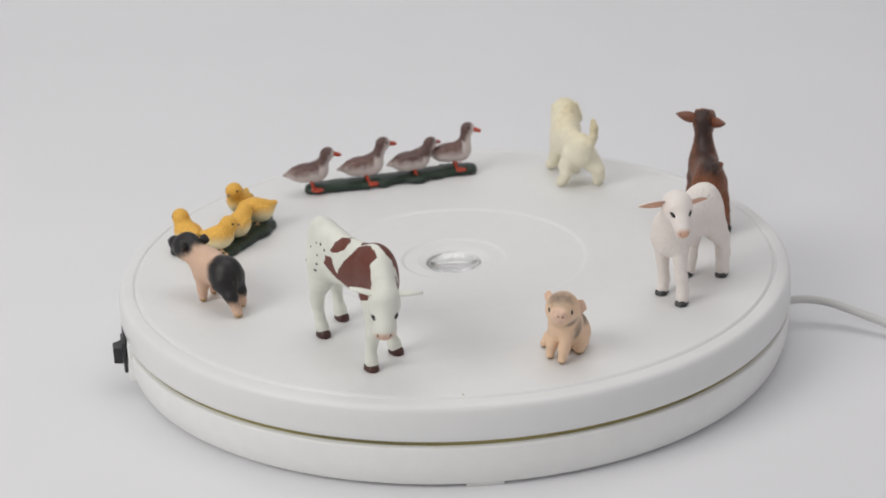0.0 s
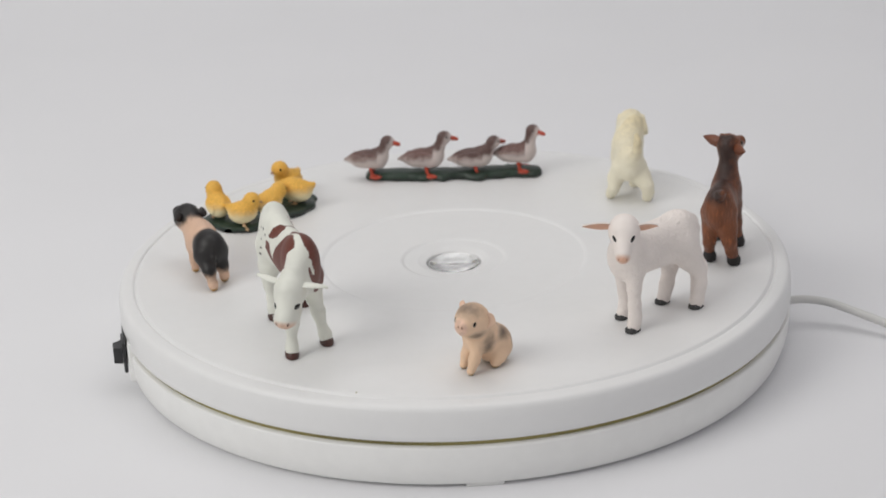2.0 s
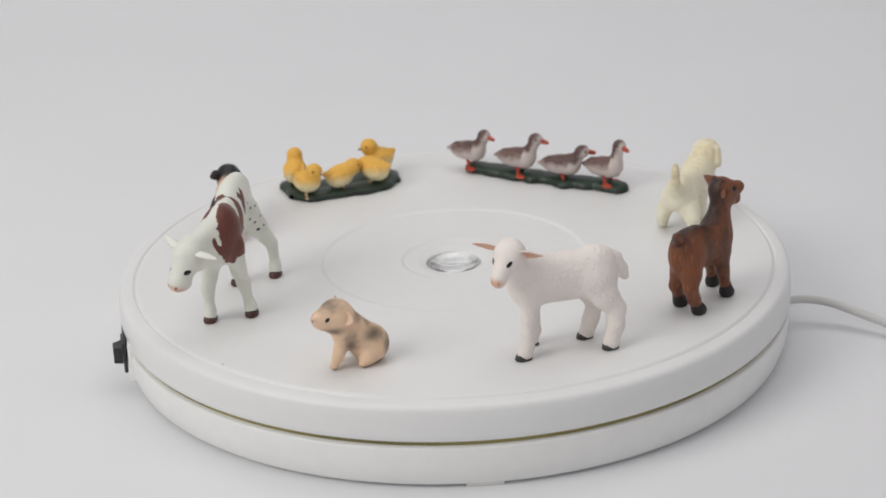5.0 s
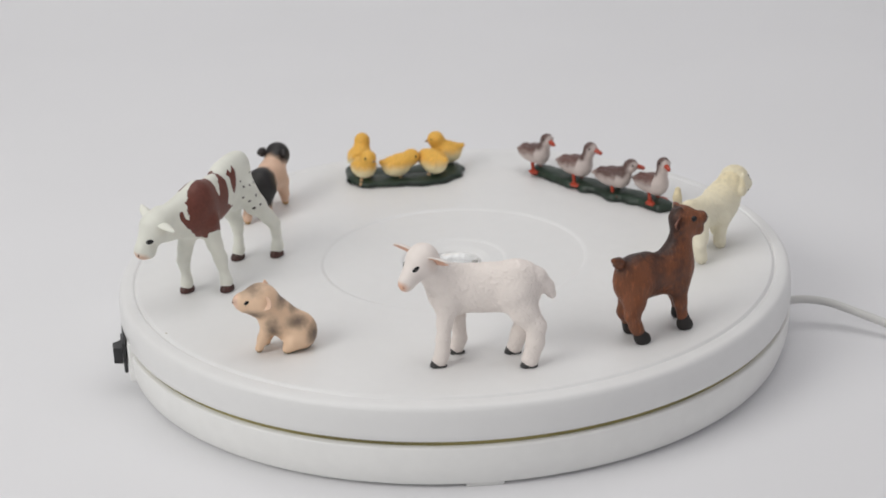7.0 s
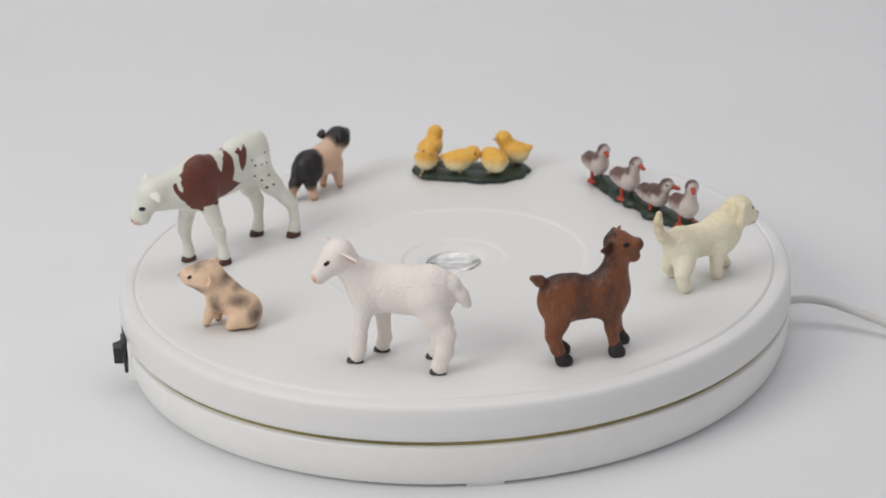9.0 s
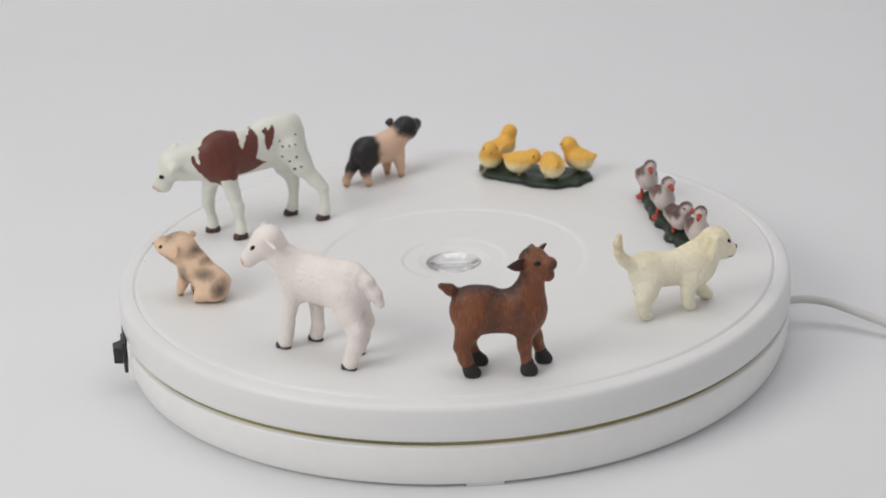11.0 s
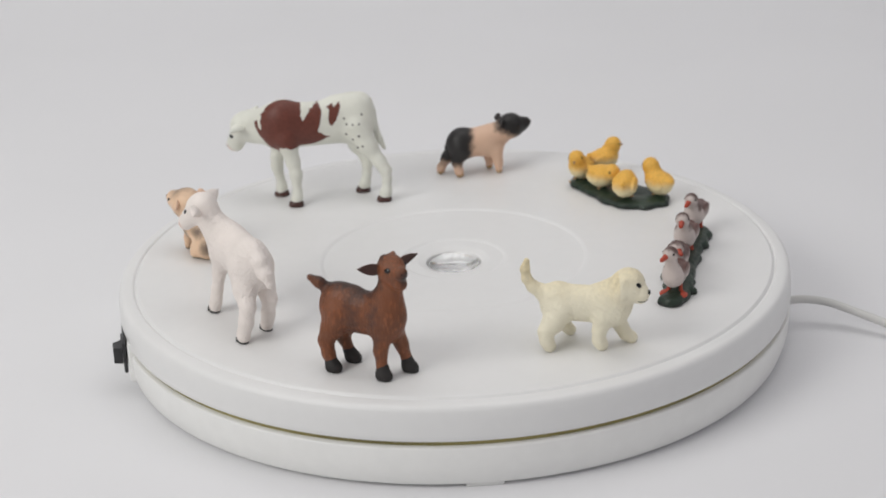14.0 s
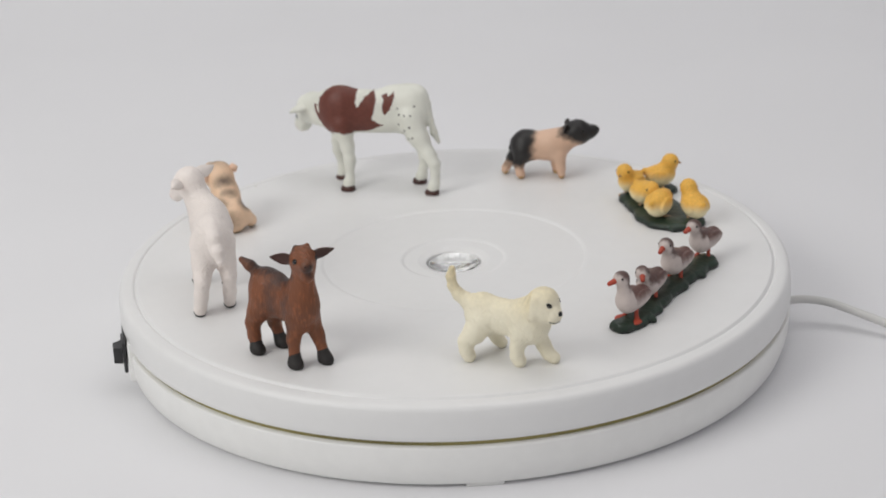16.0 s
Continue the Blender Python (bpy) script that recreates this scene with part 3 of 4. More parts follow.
    for x, y in ((15.9, 7.2), (11.0, -3.6), (-14.0, 6.8), (-8.0, -3.9)):
        hoof_at(root, hoof_m, [cap((x - 1.2, y, -1.2), (x + 0.7, y, -0.6), 2.5, 2.4, "hoof", 1, 0.95), cap((x + 0.9, y - 0.9, 0.6), (x + 1.3, y - 0.9, 1.0), 1.35, 1.1, "hoof", 0.5), cap((x + 0.9, y + 0.9, 0.6), (x + 1.3, y + 0.9, 1.0), 1.35, 1.1, "hoof", 0.5)], "dark grey hoof")
    em, pm = plain("lamb_ear_paint", wool, 0.6), plain("lamb_ear_pink", (0.74, 0.43, 0.30), 0.55)
    ear_leaf((22.6, 4.2, 39.6), (29.9, -2.0, 39.8), 2.5, (0.45, 0.6, -0.75), em, pm, root, "ear with a pink hollow", thick=0.95, cup=0.3, blunt=0.8)
    ear_leaf((16.6, 10.2, 39.2), (10.0, 13.5, 39.2), 2.5, (0.45, 0.6, -0.75), em, pm, root, "ear with a pink hollow", thick=0.95, cup=0.3, blunt=0.8)
    lip_m = plain("lamb_nostril", (0.42, 0.17, 0.11), 0.6)
    for way in ((1.0, 0.35, -0.25), (0.35, 1.0, -0.25)):
        q, n = skin_point(P, (24.0, 11.6, 32.2), way)
        bead("nostril", q - 0.12 * n, n, (0.2, 0.2, 1), 0.5, 0.25, 0.2, lip_m, root)
    for side in ((0.95, 0.05, 0.05), (0.0, 0.95, 0.05)):
        q, n = skin_point(P, (21.0, 8.6, 37.0), side)
        bead("eye", q - 0.15 * n, n, (0.6, 0.7, -0.45), 1.5, 0.7, 0.4, eye_mat, root, "glossy black painted eye")
    return root


# goat kid
def goat():
    root = figure("goat_kid_figurine", 97.3, 22.0, 90.0, "chestnut-brown toy goat kid with black hooves", "toy goat")
    P = [cap((-9, -0.4, 21.0), (6.0, -0.3, 20.4), 7.9, 7.5, "body", 2.5, 0.66), ell((-10.4, -0.6, 21.0), (6.4, 5.0, 8.0), "body", 3), ell((6.8, -0.5, 20.0), (5.3, 4.9, 8.2), "body", 3),
         cap((7.6, -0.5, 23), (9.7, -0.7, 33.4), 5.3, 4.2, "body", 3.5, 0.82), cap((-13, -0.3, 25.6), (-5, -0.3, 27.0), 1.8, 1.9, "body", 3),
         ell((9.9, -0.5, 38.4), (4.7, 4.2, 4.6), "head", 2.0), cap((11, -1.6, 37.8), (15.4, -3.8, 38.5), 3.7, 2.35, "head", 2.0), cap((12.4, -2.0, 35.2), (14.6, -3.0, 34.4), 3.1, 2.3, "head", 1.6),
         cap((9.4, 1.8, 42.0), (9.6, 2.0, 42.5), 0.9, 0.7, "head", 1.2), cap((8.0, -1.8, 42.0), (8.2, -2.0, 42.5), 0.9, 0.7, "head", 1.2)]
    for s, pts in (("leg/rr", [(-10, -2.6, 19.5, 4.6), (-12.2, -3.8, 14, 3.5), (-13.9, -4.9, 10.2, 2.4), (-12.8, -5.6, 6, 2.0), (-11.4, -6.0, 3, 1.9)]),
                   ("leg/rl", [(-9.4, 2.0, 19, 4.5), (-10.4, 2.4, 13, 3.0), (-12.0, 2.7, 8.8, 2.1), (-9.6, 3.0, 3, 1.85)]),
                   ("leg/fr", [(7.0, -3.0, 16, 3.5), (6.6, -4.2, 10, 2.1), (7.4, -5.0, 3, 1.9)]),
                   ("leg/fl", [(8, 2.4, 16, 3.5), (10.0, 3.4, 10, 2.1), (12.0, 4.0, 3, 1.85)])):
        P += leg(pts, s, 1.8)
    P += leg([(-14.2, -0.3, 26.6, 1.9), (-17.2, -1.8, 29.2, 1.8), (-19.8, -3.0, 31.0, 1.1)], "tail", 1.2)
    red, dark = (0.205, 0.065, 0.023), (0.040, 0.017, 0.012)
    spine = lambda V: np.where(V[:, 0] < 9, np.maximum(np.abs(V[:, 1]) - 3.2, 25.8 - V[:, 2]), 6.0)
    flank = lambda V: np.minimum(blot(V, (-3.5, 0, 20), (1.8, 14, 8)), blot(V, (5.2, 0, 18), (1.6, 14, 9)))
    muzzle = lambda V: blot(V, (17.4, -4.8, 37.2), (1.9, 2.6, 2.6))
    mane = lambda V: blot(V, (5.2, -0.4, 32.5), (2.2, 2.2, 8))
    m = painted("goat_paint", red, [(dark, "spine", 2.4, 1.8), ((0.09, 0.034, 0.019), "flank", 2.4, 2.2), (dark, "mane", 1.8, 1.2), ((0.045, 0.02, 0.014), "muzzle", 1.4, 0.8)], 0.46, 520.0, 0.0006, 0.3, streak=True)
    sculpt(P, root, {"all": m}, {"spine": spine, "flank": flank, "muzzle": muzzle, "mane": mane}, 0.45)
    hoof_m = plain("goat_hoof", (0.02, 0.017, 0.016), 0.6, 0.3, 500.0, 0.0002)
    for x, y, lx, ly in ((-10.6, -6.2, -12.6, -5.7), (-8.6, 3.0, -10.8, 2.9), (8.0, -5.1, 7.0, -4.8), (12.6, 4.1, 11.2, 3.8)):
        hoof_at(root, hoof_m, [cap((x - 0.6, y, 1.6), (x + 0.9, y, 1.2), 2.05, 2.0, "hoof"), cap((x - 0.4, y, 2.0), (lx + 0.5, ly, 4.4), 2.05, 2.0, "hoof")], "black painted hoof")
    om, im = plain("goat_ear_paint", (0.17, 0.055, 0.026), 0.45, 0.3, 500.0), plain("goat_ear_dark", (0.07, 0.028, 0.02), 0.5, 0.3, 500.0)
    ear_leaf((11.2, 2.6, 39.0), (14.3, 9.4, 40.2), 2.1, (0.75, -0.55, -0.3), om, im, root, "ear with a dark hollow", cup=0.5, blunt=0.75)
    ear_leaf((7.4, -3.6, 38.4), (1.9, -8.0, 39.3), 2.1, (0.75, -0.65, -0.1), om, im, root, "ear with a dark hollow", cup=0.5, blunt=0.75)
    for side in ((0.25, -1.0, 0.25), (0.9, 0.75, 0.25)):
        q, n = skin_point(P, (10.4, -1.0, 38.2), side)
        bead("eye", q - 0.1 * n, n, (0.8, -0.5, 0.1), 1.15, 0.95, 0.45, eye_mat, root, "dark glossy eye")
    for y in (-0.9, 0.7):
        q, n = skin_point(P, (13.5, -2.8, 38.2), (1.0, -0.5 + y * 0.35, 0.2))
        bead("nostril", q - 0.2 * n, n, (0, 0, 1), 0.4, 0.25, 0.3, eye_mat, root)
    return root


# puppy
def puppy():
    root = figure("puppy_figurine", 49.4, 80.2, 121.5, "cream-white toy puppy with raised curved tail", "toy dog")
    P = [cap((-10.5, 2.0, 15.2), (5, -2.4, 15.2), 6.3, 6.5, "body", 2.5, 0.74), ell((-11.4, 2.0, 15.4), (5.0, 4.8, 6.4), "body", 3), ell((6, -3.0, 14.6), (5.0, 5.2, 6.6), "body", 3),
         cap((5.0, -3.2, 18.0), (10.4, -6.4, 23.0), 5.4, 5.0, "body", 3), ell((8.0, -4.8, 17.2), (4.8, 5.2, 6.6), "body", 3),
         ell((11.6, -7.0, 24.4), (5.3, 5.2, 5.3), "head", 2.0, -28), cap((12.8, -7.8, 22.4), (15.4, -9.4, 21.6), 3.9, 2.75, "head", 1.6, 1.1), cap((13.2, -8.2, 20.6), (14.8, -9.1, 19.8), 2.4, 1.8, "head", 1.4)]
    for s, pts in (("leg/rr", [(-11, -0.6, 13, 4.8), (-13.4, -2.2, 9.5, 3.6), (-16.0, -3.4, 7, 2.4), (-15.8, -4.0, 4, 2.05), (-14.8, -4.0, 1.9, 2.2)]),
                   ("leg/rl", [(-9.5, 5.0, 13, 4.4), (-8.6, 7.1, 9, 3.0), (-9.8, 8.2, 6, 2.1), (-8.2, 8.5, 3.4, 1.9), (-6.6, 8.5, 1.8, 2.0)]),
                   ("leg/fr", [(3.4, -5.2, 12, 3.7), (1.8, -5.0, 7, 2.2), (1.6, -4.9, 3.5, 2.0), (2.6, -4.9, 1.8, 2.2)]),
                   ("leg/fl", [(7, -0.4, 12, 3.6), (9.8, -0.2, 6, 2.2), (11.2, -0.2, 3.2, 2.0), (13.2, -0.4, 1.8, 2.1)])):
        P += leg(pts, s, 1.6)
    P += leg([(-13.0, 2.4, 17.6, 3.6), (-16.2, 2.7, 18.8, 2.6), (-19.4, 2.8, 21.0, 2.0), (-21.4, 2.8, 24.0, 1.6), (-21.9, 2.8, 27.4, 1.45), (-21.3, 2.8, 30.2, 1.1)], "tail", 1.2)
    # hanging ears
    P += [cap((9.4, -11.2, 26.4), (8.2, -11.4, 21.6), 1.4, 2.3, "ear/r", 0.8, 0.65), cap((13.2, -2.8, 26.4), (12.0, -2.2, 21.2), 1.4, 2.3, "ear/l", 0.8, 0.65)]
    cream, warm = (0.86, 0.81, 0.645), (0.83, 0.72, 0.47)
    back = lambda V: np.where(V[:, 0] < 8, 22.5 - V[:, 2], np.minimum(4.0, 28 - V[:, 2]))
    m = painted("puppy_paint", cream, [(warm, "back", 8.0, 0.6)], 0.6, 620.0, 0.00045, 0.05, 0.4, 600.0)

    def tufts(V):
        """Height of the moulded fur: wavy locks on the chest, neck and flanks, fine elsewhere."""
        W = V + 0.7 * np.sin(V[:, [1, 2, 0]] * 0.9 + 0.6)
        lock = np.sin(2.3 * W[:, 0] + 0.9 * W[:, 2]) * np.cos(1.5 * W[:, 2] - 0.8 * W[:, 1]) + 0.5 * np.sin(3.9 * W[:, 0] - 1.1 * W[:, 2] + 2.0 * W[:, 1])
        chest = np.exp(-np.sum(((V - np.array([5.5, -4.0, 14.5])) / np.array([9.0, 9.0, 6.5])) ** 2, axis=1))
        face = np.clip((np.linalg.norm(V - np.array([14.5, -8.8, 22.5]), axis=1) - 5.0) / 3, 0, 1)
        legs = np.clip((V[:, 2] - 5) / 5, 0.15, 1)
        return (0.03 + 0.15 * chest) * face * legs * lock

    sculpt(P, root, {"all": m}, {"back": back}, 0.4, curls=tufts)
    for side in ((0.42, -1.0, 0.1), (0.95, 0.45, 0.05)):
        q, n = skin_point(P, (12.8, -7.9, 25.0), side)
        bead("eye", q - 0.2 * n, n, (0.8, -0.6, -0.1), 1.2, 0.8, 0.35, eye_mat, root, "black painted eye")
    q, n = skin_point(P, (14.4, -8.8, 21.8), (0.88, -0.47, 0.16))
    bead("nose", q - 0.1 * n, n, (0, 0, 1), 0.85, 1.0, 0.5, eye_mat, root, "black painted nose")
    for k in range(5):
        t = k / 4
        q, n = skin_point(P, (14.4, -8.8, 20.9), (0.85 - 0.75 * t, -0.5 - 0.5 * t, -0.42 - 0.12 * t))
        bead("mouth", q - 0.02 * n, n, (0.5, 0.85 - t, -0.1), 0.8, 0.2, 0.14, eye_mat, root)
    return root


# sitting piglet
def sitting_piglet():
    root = figure("sitting_piglet_figurine", 34.5, -89.0, -119.1, "pink toy piglet with grey-brown spots sitting down", "toy pig")
    P = [cap((-5.2, 0.9, 6.6), (1.6, 1.6, 12.8), 6.2, 5.6, "body", 3, 0.84), ell((-6.0, 0.5, 5.8), (4.9, 5.1, 5.8), "body", 3), cap((1.8, 1.8, 12.4), (4.6, 2.6, 17.4), 5.1, 4.8, "body", 3),
         ell((6.2, 3.0, 19.6), (5.7, 5.5, 5.4), "head", 2.0), cap((7.8, 3.8, 18.8), (11.0, 4.9, 19.4), 4.9, 3.7, "head", 2.0), cap((12.0, 5.2, 19.9), (12.7, 5.4, 20.1), 2.9, 2.7, "head", 0.9)]
    for s, pts in (("leg/fl", [(4.2, 3.6, 10, 2.6), (6.4, 3.4, 5, 1.75), (8.0, 3.3, 1.4, 1.4)]), ("leg/fr", [(3.2, -0.8, 10, 2.6), (4.6, -1.8, 5, 1.75), (5.8, -2.2, 1.4, 1.4)]),
                   ("leg/rl", [(-6.4, 3.4, 5.2, 3.4), (-3.6, 4.8, 3.6, 2.5), (-1.6, 5.2, 1.6, 1.7)]), ("leg/rr", [(-6, -4.0, 5.5, 3.4), (-4.0, -6.4, 3.0, 2.1), (-1.7, -7.7, 1.5, 1.5)])):
        P += leg(pts, s, 1.5)
    pink, spot = (0.84, 0.595, 0.41), (0.20, 0.145, 0.11)
    S = [((0.0, 2, 18.6), (2.2, 3.5, 2.4)), ((8.5, 3, 23.6), (3.4, 4.2, 1.8)), ((2.6, 5.6, 9.8), (2.2, 3.0, 4.0)), ((-6.2, 5.6, 11.6), (3.4, 3.0, 1.9)), ((-10.8, 3.5, 6.0), (2.0, 3.6, 3.4)), ((8.6, 7.5, 15.6), (3.0, 1.8, 1.4)),
         ((2.0, -3.0, 11), (2.6, 3.0, 3.6)), ((-6.0, -5, 11), (3.4, 3.0, 2.6)), ((-4.0, 1, 15.0), (1.4, 2.4, 1.6))]
    spots = lambda V: np.min([blot(V, c, r) for c, r in S], axis=0)
    snout = lambda V: 13.6 - V[:, 0] + 0 * V[:, 1]
    toes = lambda V: V[:, 2] - 0.9
    m = painted("piglet_paint", pink, [(spot, "spots", 1.9, 0.6), ((0.85, 0.58, 0.44), "snout", 0.6, 0.2), ((0.35, 0.22, 0.08), "toes", 0.4, 0.3)], 0.5, 700.0, 0.00012, 0.07)
    sculpt(P, root, {"all": m}, {"spots": spots, "snout": snout, "toes": toes}, 0.4)
    em = plain("piglet_ear_paint", (0.82, 0.57, 0.42), 0.5)
    ear_leaf((5.4, 7.6, 20.6), (2.4, 9.8, 18.8), 2.5, (0.5, 0.85, 0.3), em, em, root, thick=0.9, blunt=0.95)
    ear_leaf((5.6, -1.6, 22.0), (4.4, -4.2, 22.6), 2.0, (0.9, -0.3, 0.2), em, em, root, thick=0.9, blunt=0.95)
    for side in ((0.5, 0.95, 0.28), (0.9, -0.75, 0.35)):
        q, n = skin_point(P, (8.2, 3.9, 19.2), side)
        bead("eye", q - 0.15 * n, n, (0.8, 0.2, -0.5), 1.0, 0.62, 0.35, eye_mat, root, "black painted eye")
    for s in (-0.75, 0.75):
        bead("nostril", (15.25, 6.4 + s * 1.0, 20.5), (0.9, 0.34, 0.25), (0, 0, 1), 0.45, 0.3, 0.2, plain("nostril_paint", (0.25, 0.12, 0.08), 0.6), root)
    return root


# standing piglet
def standing_piglet():
    root = figure("standing_piglet_figurine", -80.9, -39.8, 127.5, "pink and black toy piglet standing with raised snout", "toy pig")
    P = [cap((0.4, 0, 13.2), (11, 0.2, 13.2), 6.0, 6.0, "body", 2.5, 0.88), ell((0.2, 0, 13.2), (5.5, 5.2, 5.9), "body", 3), cap((11.5, 0.4, 13.6), (17.4, 1.6, 16.4), 5.8, 4.9, "body", 3, 0.9),
         ell((21.2, 2.3, 18.6), (5.2, 4.8, 5.1), "head", 2.0), cap((23.2, 2.9, 17.9), (26.0, 3.5, 18.1), 4.2, 3.0, "head", 2.0), cap((26.6, 3.7, 18.4), (27.6, 3.9, 18.7), 2.5, 2.4, "head", 0.7)]
    for s, pts in (("leg/fl", [(11.8, 2.8, 10, 3.2), (12.0, 3.2, 5, 1.75), (12.0, 3.3, 1.4, 1.45)]), ("leg/fr", [(14.0, -2.6, 10, 3.2), (14.7, -3.0, 5, 1.75), (15.0, -3.1, 1.4, 1.45)]),
                   ("leg/rl", [(-1.6, 2.4, 11, 4.2), (-5.8, 2.4, 7.0, 2.2), (-8.6, 2.1, 2.6, 1.5), (-8.8, 2.0, 1.4, 1.4)]), ("leg/rr", [(-0.4, -2.6, 11, 4.2), (-2.6, -3.4, 6.6, 2.1), (-2.0, -4.0, 2.4, 1.55), (-1.6, -4.0, 1.4, 1.4)])):
        P += leg(pts, s, 1.6)
    P += leg([(-5.0, 0, 15.6, 0.9), (-6.2, 0.6, 12, 0.8), (-6.2, 0.4, 9, 0.6)], "tail", 0.6)
    pink, black = (0.72, 0.485, 0.35), (0.013, 0.011, 0.011)

    def blacks(V):
        rear = np.maximum(V[:, 0] - 3.6 - 0.1 * (V[:, 2] - 12), 5.8 - V[:, 2] + 0.1 * V[:, 0])
        head = np.maximum(14.6 - V[:, 0], 15.8 - V[:, 2] - 0.55 * (V[:, 0] - 20))
        return np.minimum(rear, head)

    toes = lambda V: V[:, 2] - 1.3
    m = painted("piglet_pied", pink, [(black, "blacks", 2.0, 1.2), ((0.50, 0.29, 0.09), "toes", 0.4, 0.3)], 0.48, 700.0, 0.00014, 0.1)
    sculpt(P, root, {"all": m}, {"blacks": blacks, "toes": toes}, 0.4)
    em = plain("piglet_ear_black", (0.025, 0.02, 0.02), 0.5)
    ear_leaf((17.8, 5.4, 21.0), (15.6, 8.6, 20.4), 2.0, (0.9, 0.4, -0.1), em, em, root, blunt=0.9)
    ear_leaf((18.2, -1.2, 21.2), (16.2, -4.0, 20.4), 2.0, (0.9, -0.4, -0.1), em, em, root, blunt=0.9)
    for s in (1, -1):
        q, n = skin_point(P, (22, 2.6, 18.4), (0.4, s, 0.35))
        bead("eye", q - 0.15 * n, n, (1, 0.2, 0), 0.8, 0.55, 0.3, eye_mat, root)
        bead("nostril", (29.95, 4.3 + s * 0.85, 19.0), (0.95, 0.15, 0.2), (0, 0, 1), 0.45, 0.32, 0.25, plain("snout_nostril", (0.05, 0.03, 0.025), 0.6), root)
    return root


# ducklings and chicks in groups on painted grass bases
# green coat that turns darker towards the foot of each base
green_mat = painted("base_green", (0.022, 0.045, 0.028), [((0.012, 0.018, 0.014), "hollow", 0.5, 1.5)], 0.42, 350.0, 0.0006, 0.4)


def strip_base(root, line, half, height, res=0.5, seed=3):
    rnd = random.Random(seed)
    P = []
    for a, b in zip(line, line[1:]):
        P.append(cap((*a, height * 0.15), (*b, height * 0.15), half, half, "base", 3))
    for i in range(26):
        k = rnd.randrange(len(line) - 1)
        t = rnd.random()
        x = line[k][0] * (1 - t) + line[k + 1][0] * t + rnd.uniform(-1, 1) * half * 0.95
        y = line[k][1] * (1 - t) + line[k + 1][1] * t + rnd.uniform(-1, 1) * half * 0.95
        P.append(ell((x, y, height * 0.3), (rnd.uniform(1.4, 3.4), rnd.uniform(1.4, 3.4), rnd.uniform(1.2, 2.4)), "base", 1.5))
    V, Q, N = nets(P, res)
    top = V[:, 2].copy()
    V[:, 2] = np.where(V[:, 2] > height, height + 0.25 * (V[:, 2] - height), V[:, 2])
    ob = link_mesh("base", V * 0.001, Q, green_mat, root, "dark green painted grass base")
    # mask by height alone: below 1.2 mm the darker green takes over
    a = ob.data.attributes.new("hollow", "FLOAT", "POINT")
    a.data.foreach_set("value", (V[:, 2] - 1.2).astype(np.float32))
    return ob


def place(prims, x, y, z, heading, s=1.0):
    """Moves forms built round the origin to x, y, z (mm), turned by heading degrees and scaled."""
    c, n = math.cos(radians(heading)), math.sin(radians(heading))
    R = np.array([[c, -n, 0], [n, c, 0], [0, 0, 1]])
    o = np.array([x, y, z], float)
    out = []
    for pr in prims:
        if pr[0] == "cap":
            out.append(("cap", R @ pr[1] * s + o, R @ pr[2] * s + o, pr[3] * s, pr[4] * s, *pr[5:]))
        else:
            out.append(("ell", R @ pr[1] * s + o, pr[2] * s, R @ pr[3], *pr[4:]))
    return out, R, o


grey_duck = (0.17, 0.088, 0.075)
pale_duck = (0.62, 0.54, 0.51)
duck_mat = painted("duckling_paint", pale_duck, [(grey_duck, "back", 2.2, 1.0), ((0.12, 0.066, 0.058), "crown", 1.1, 0.8)], 0.5, 900.0, 0.0002, 0.1, 0.6, 900.0)
red_mat = plain("duckling_orange_red", (0.46, 0.06, 0.028), 0.4, 0.2, 700.0)


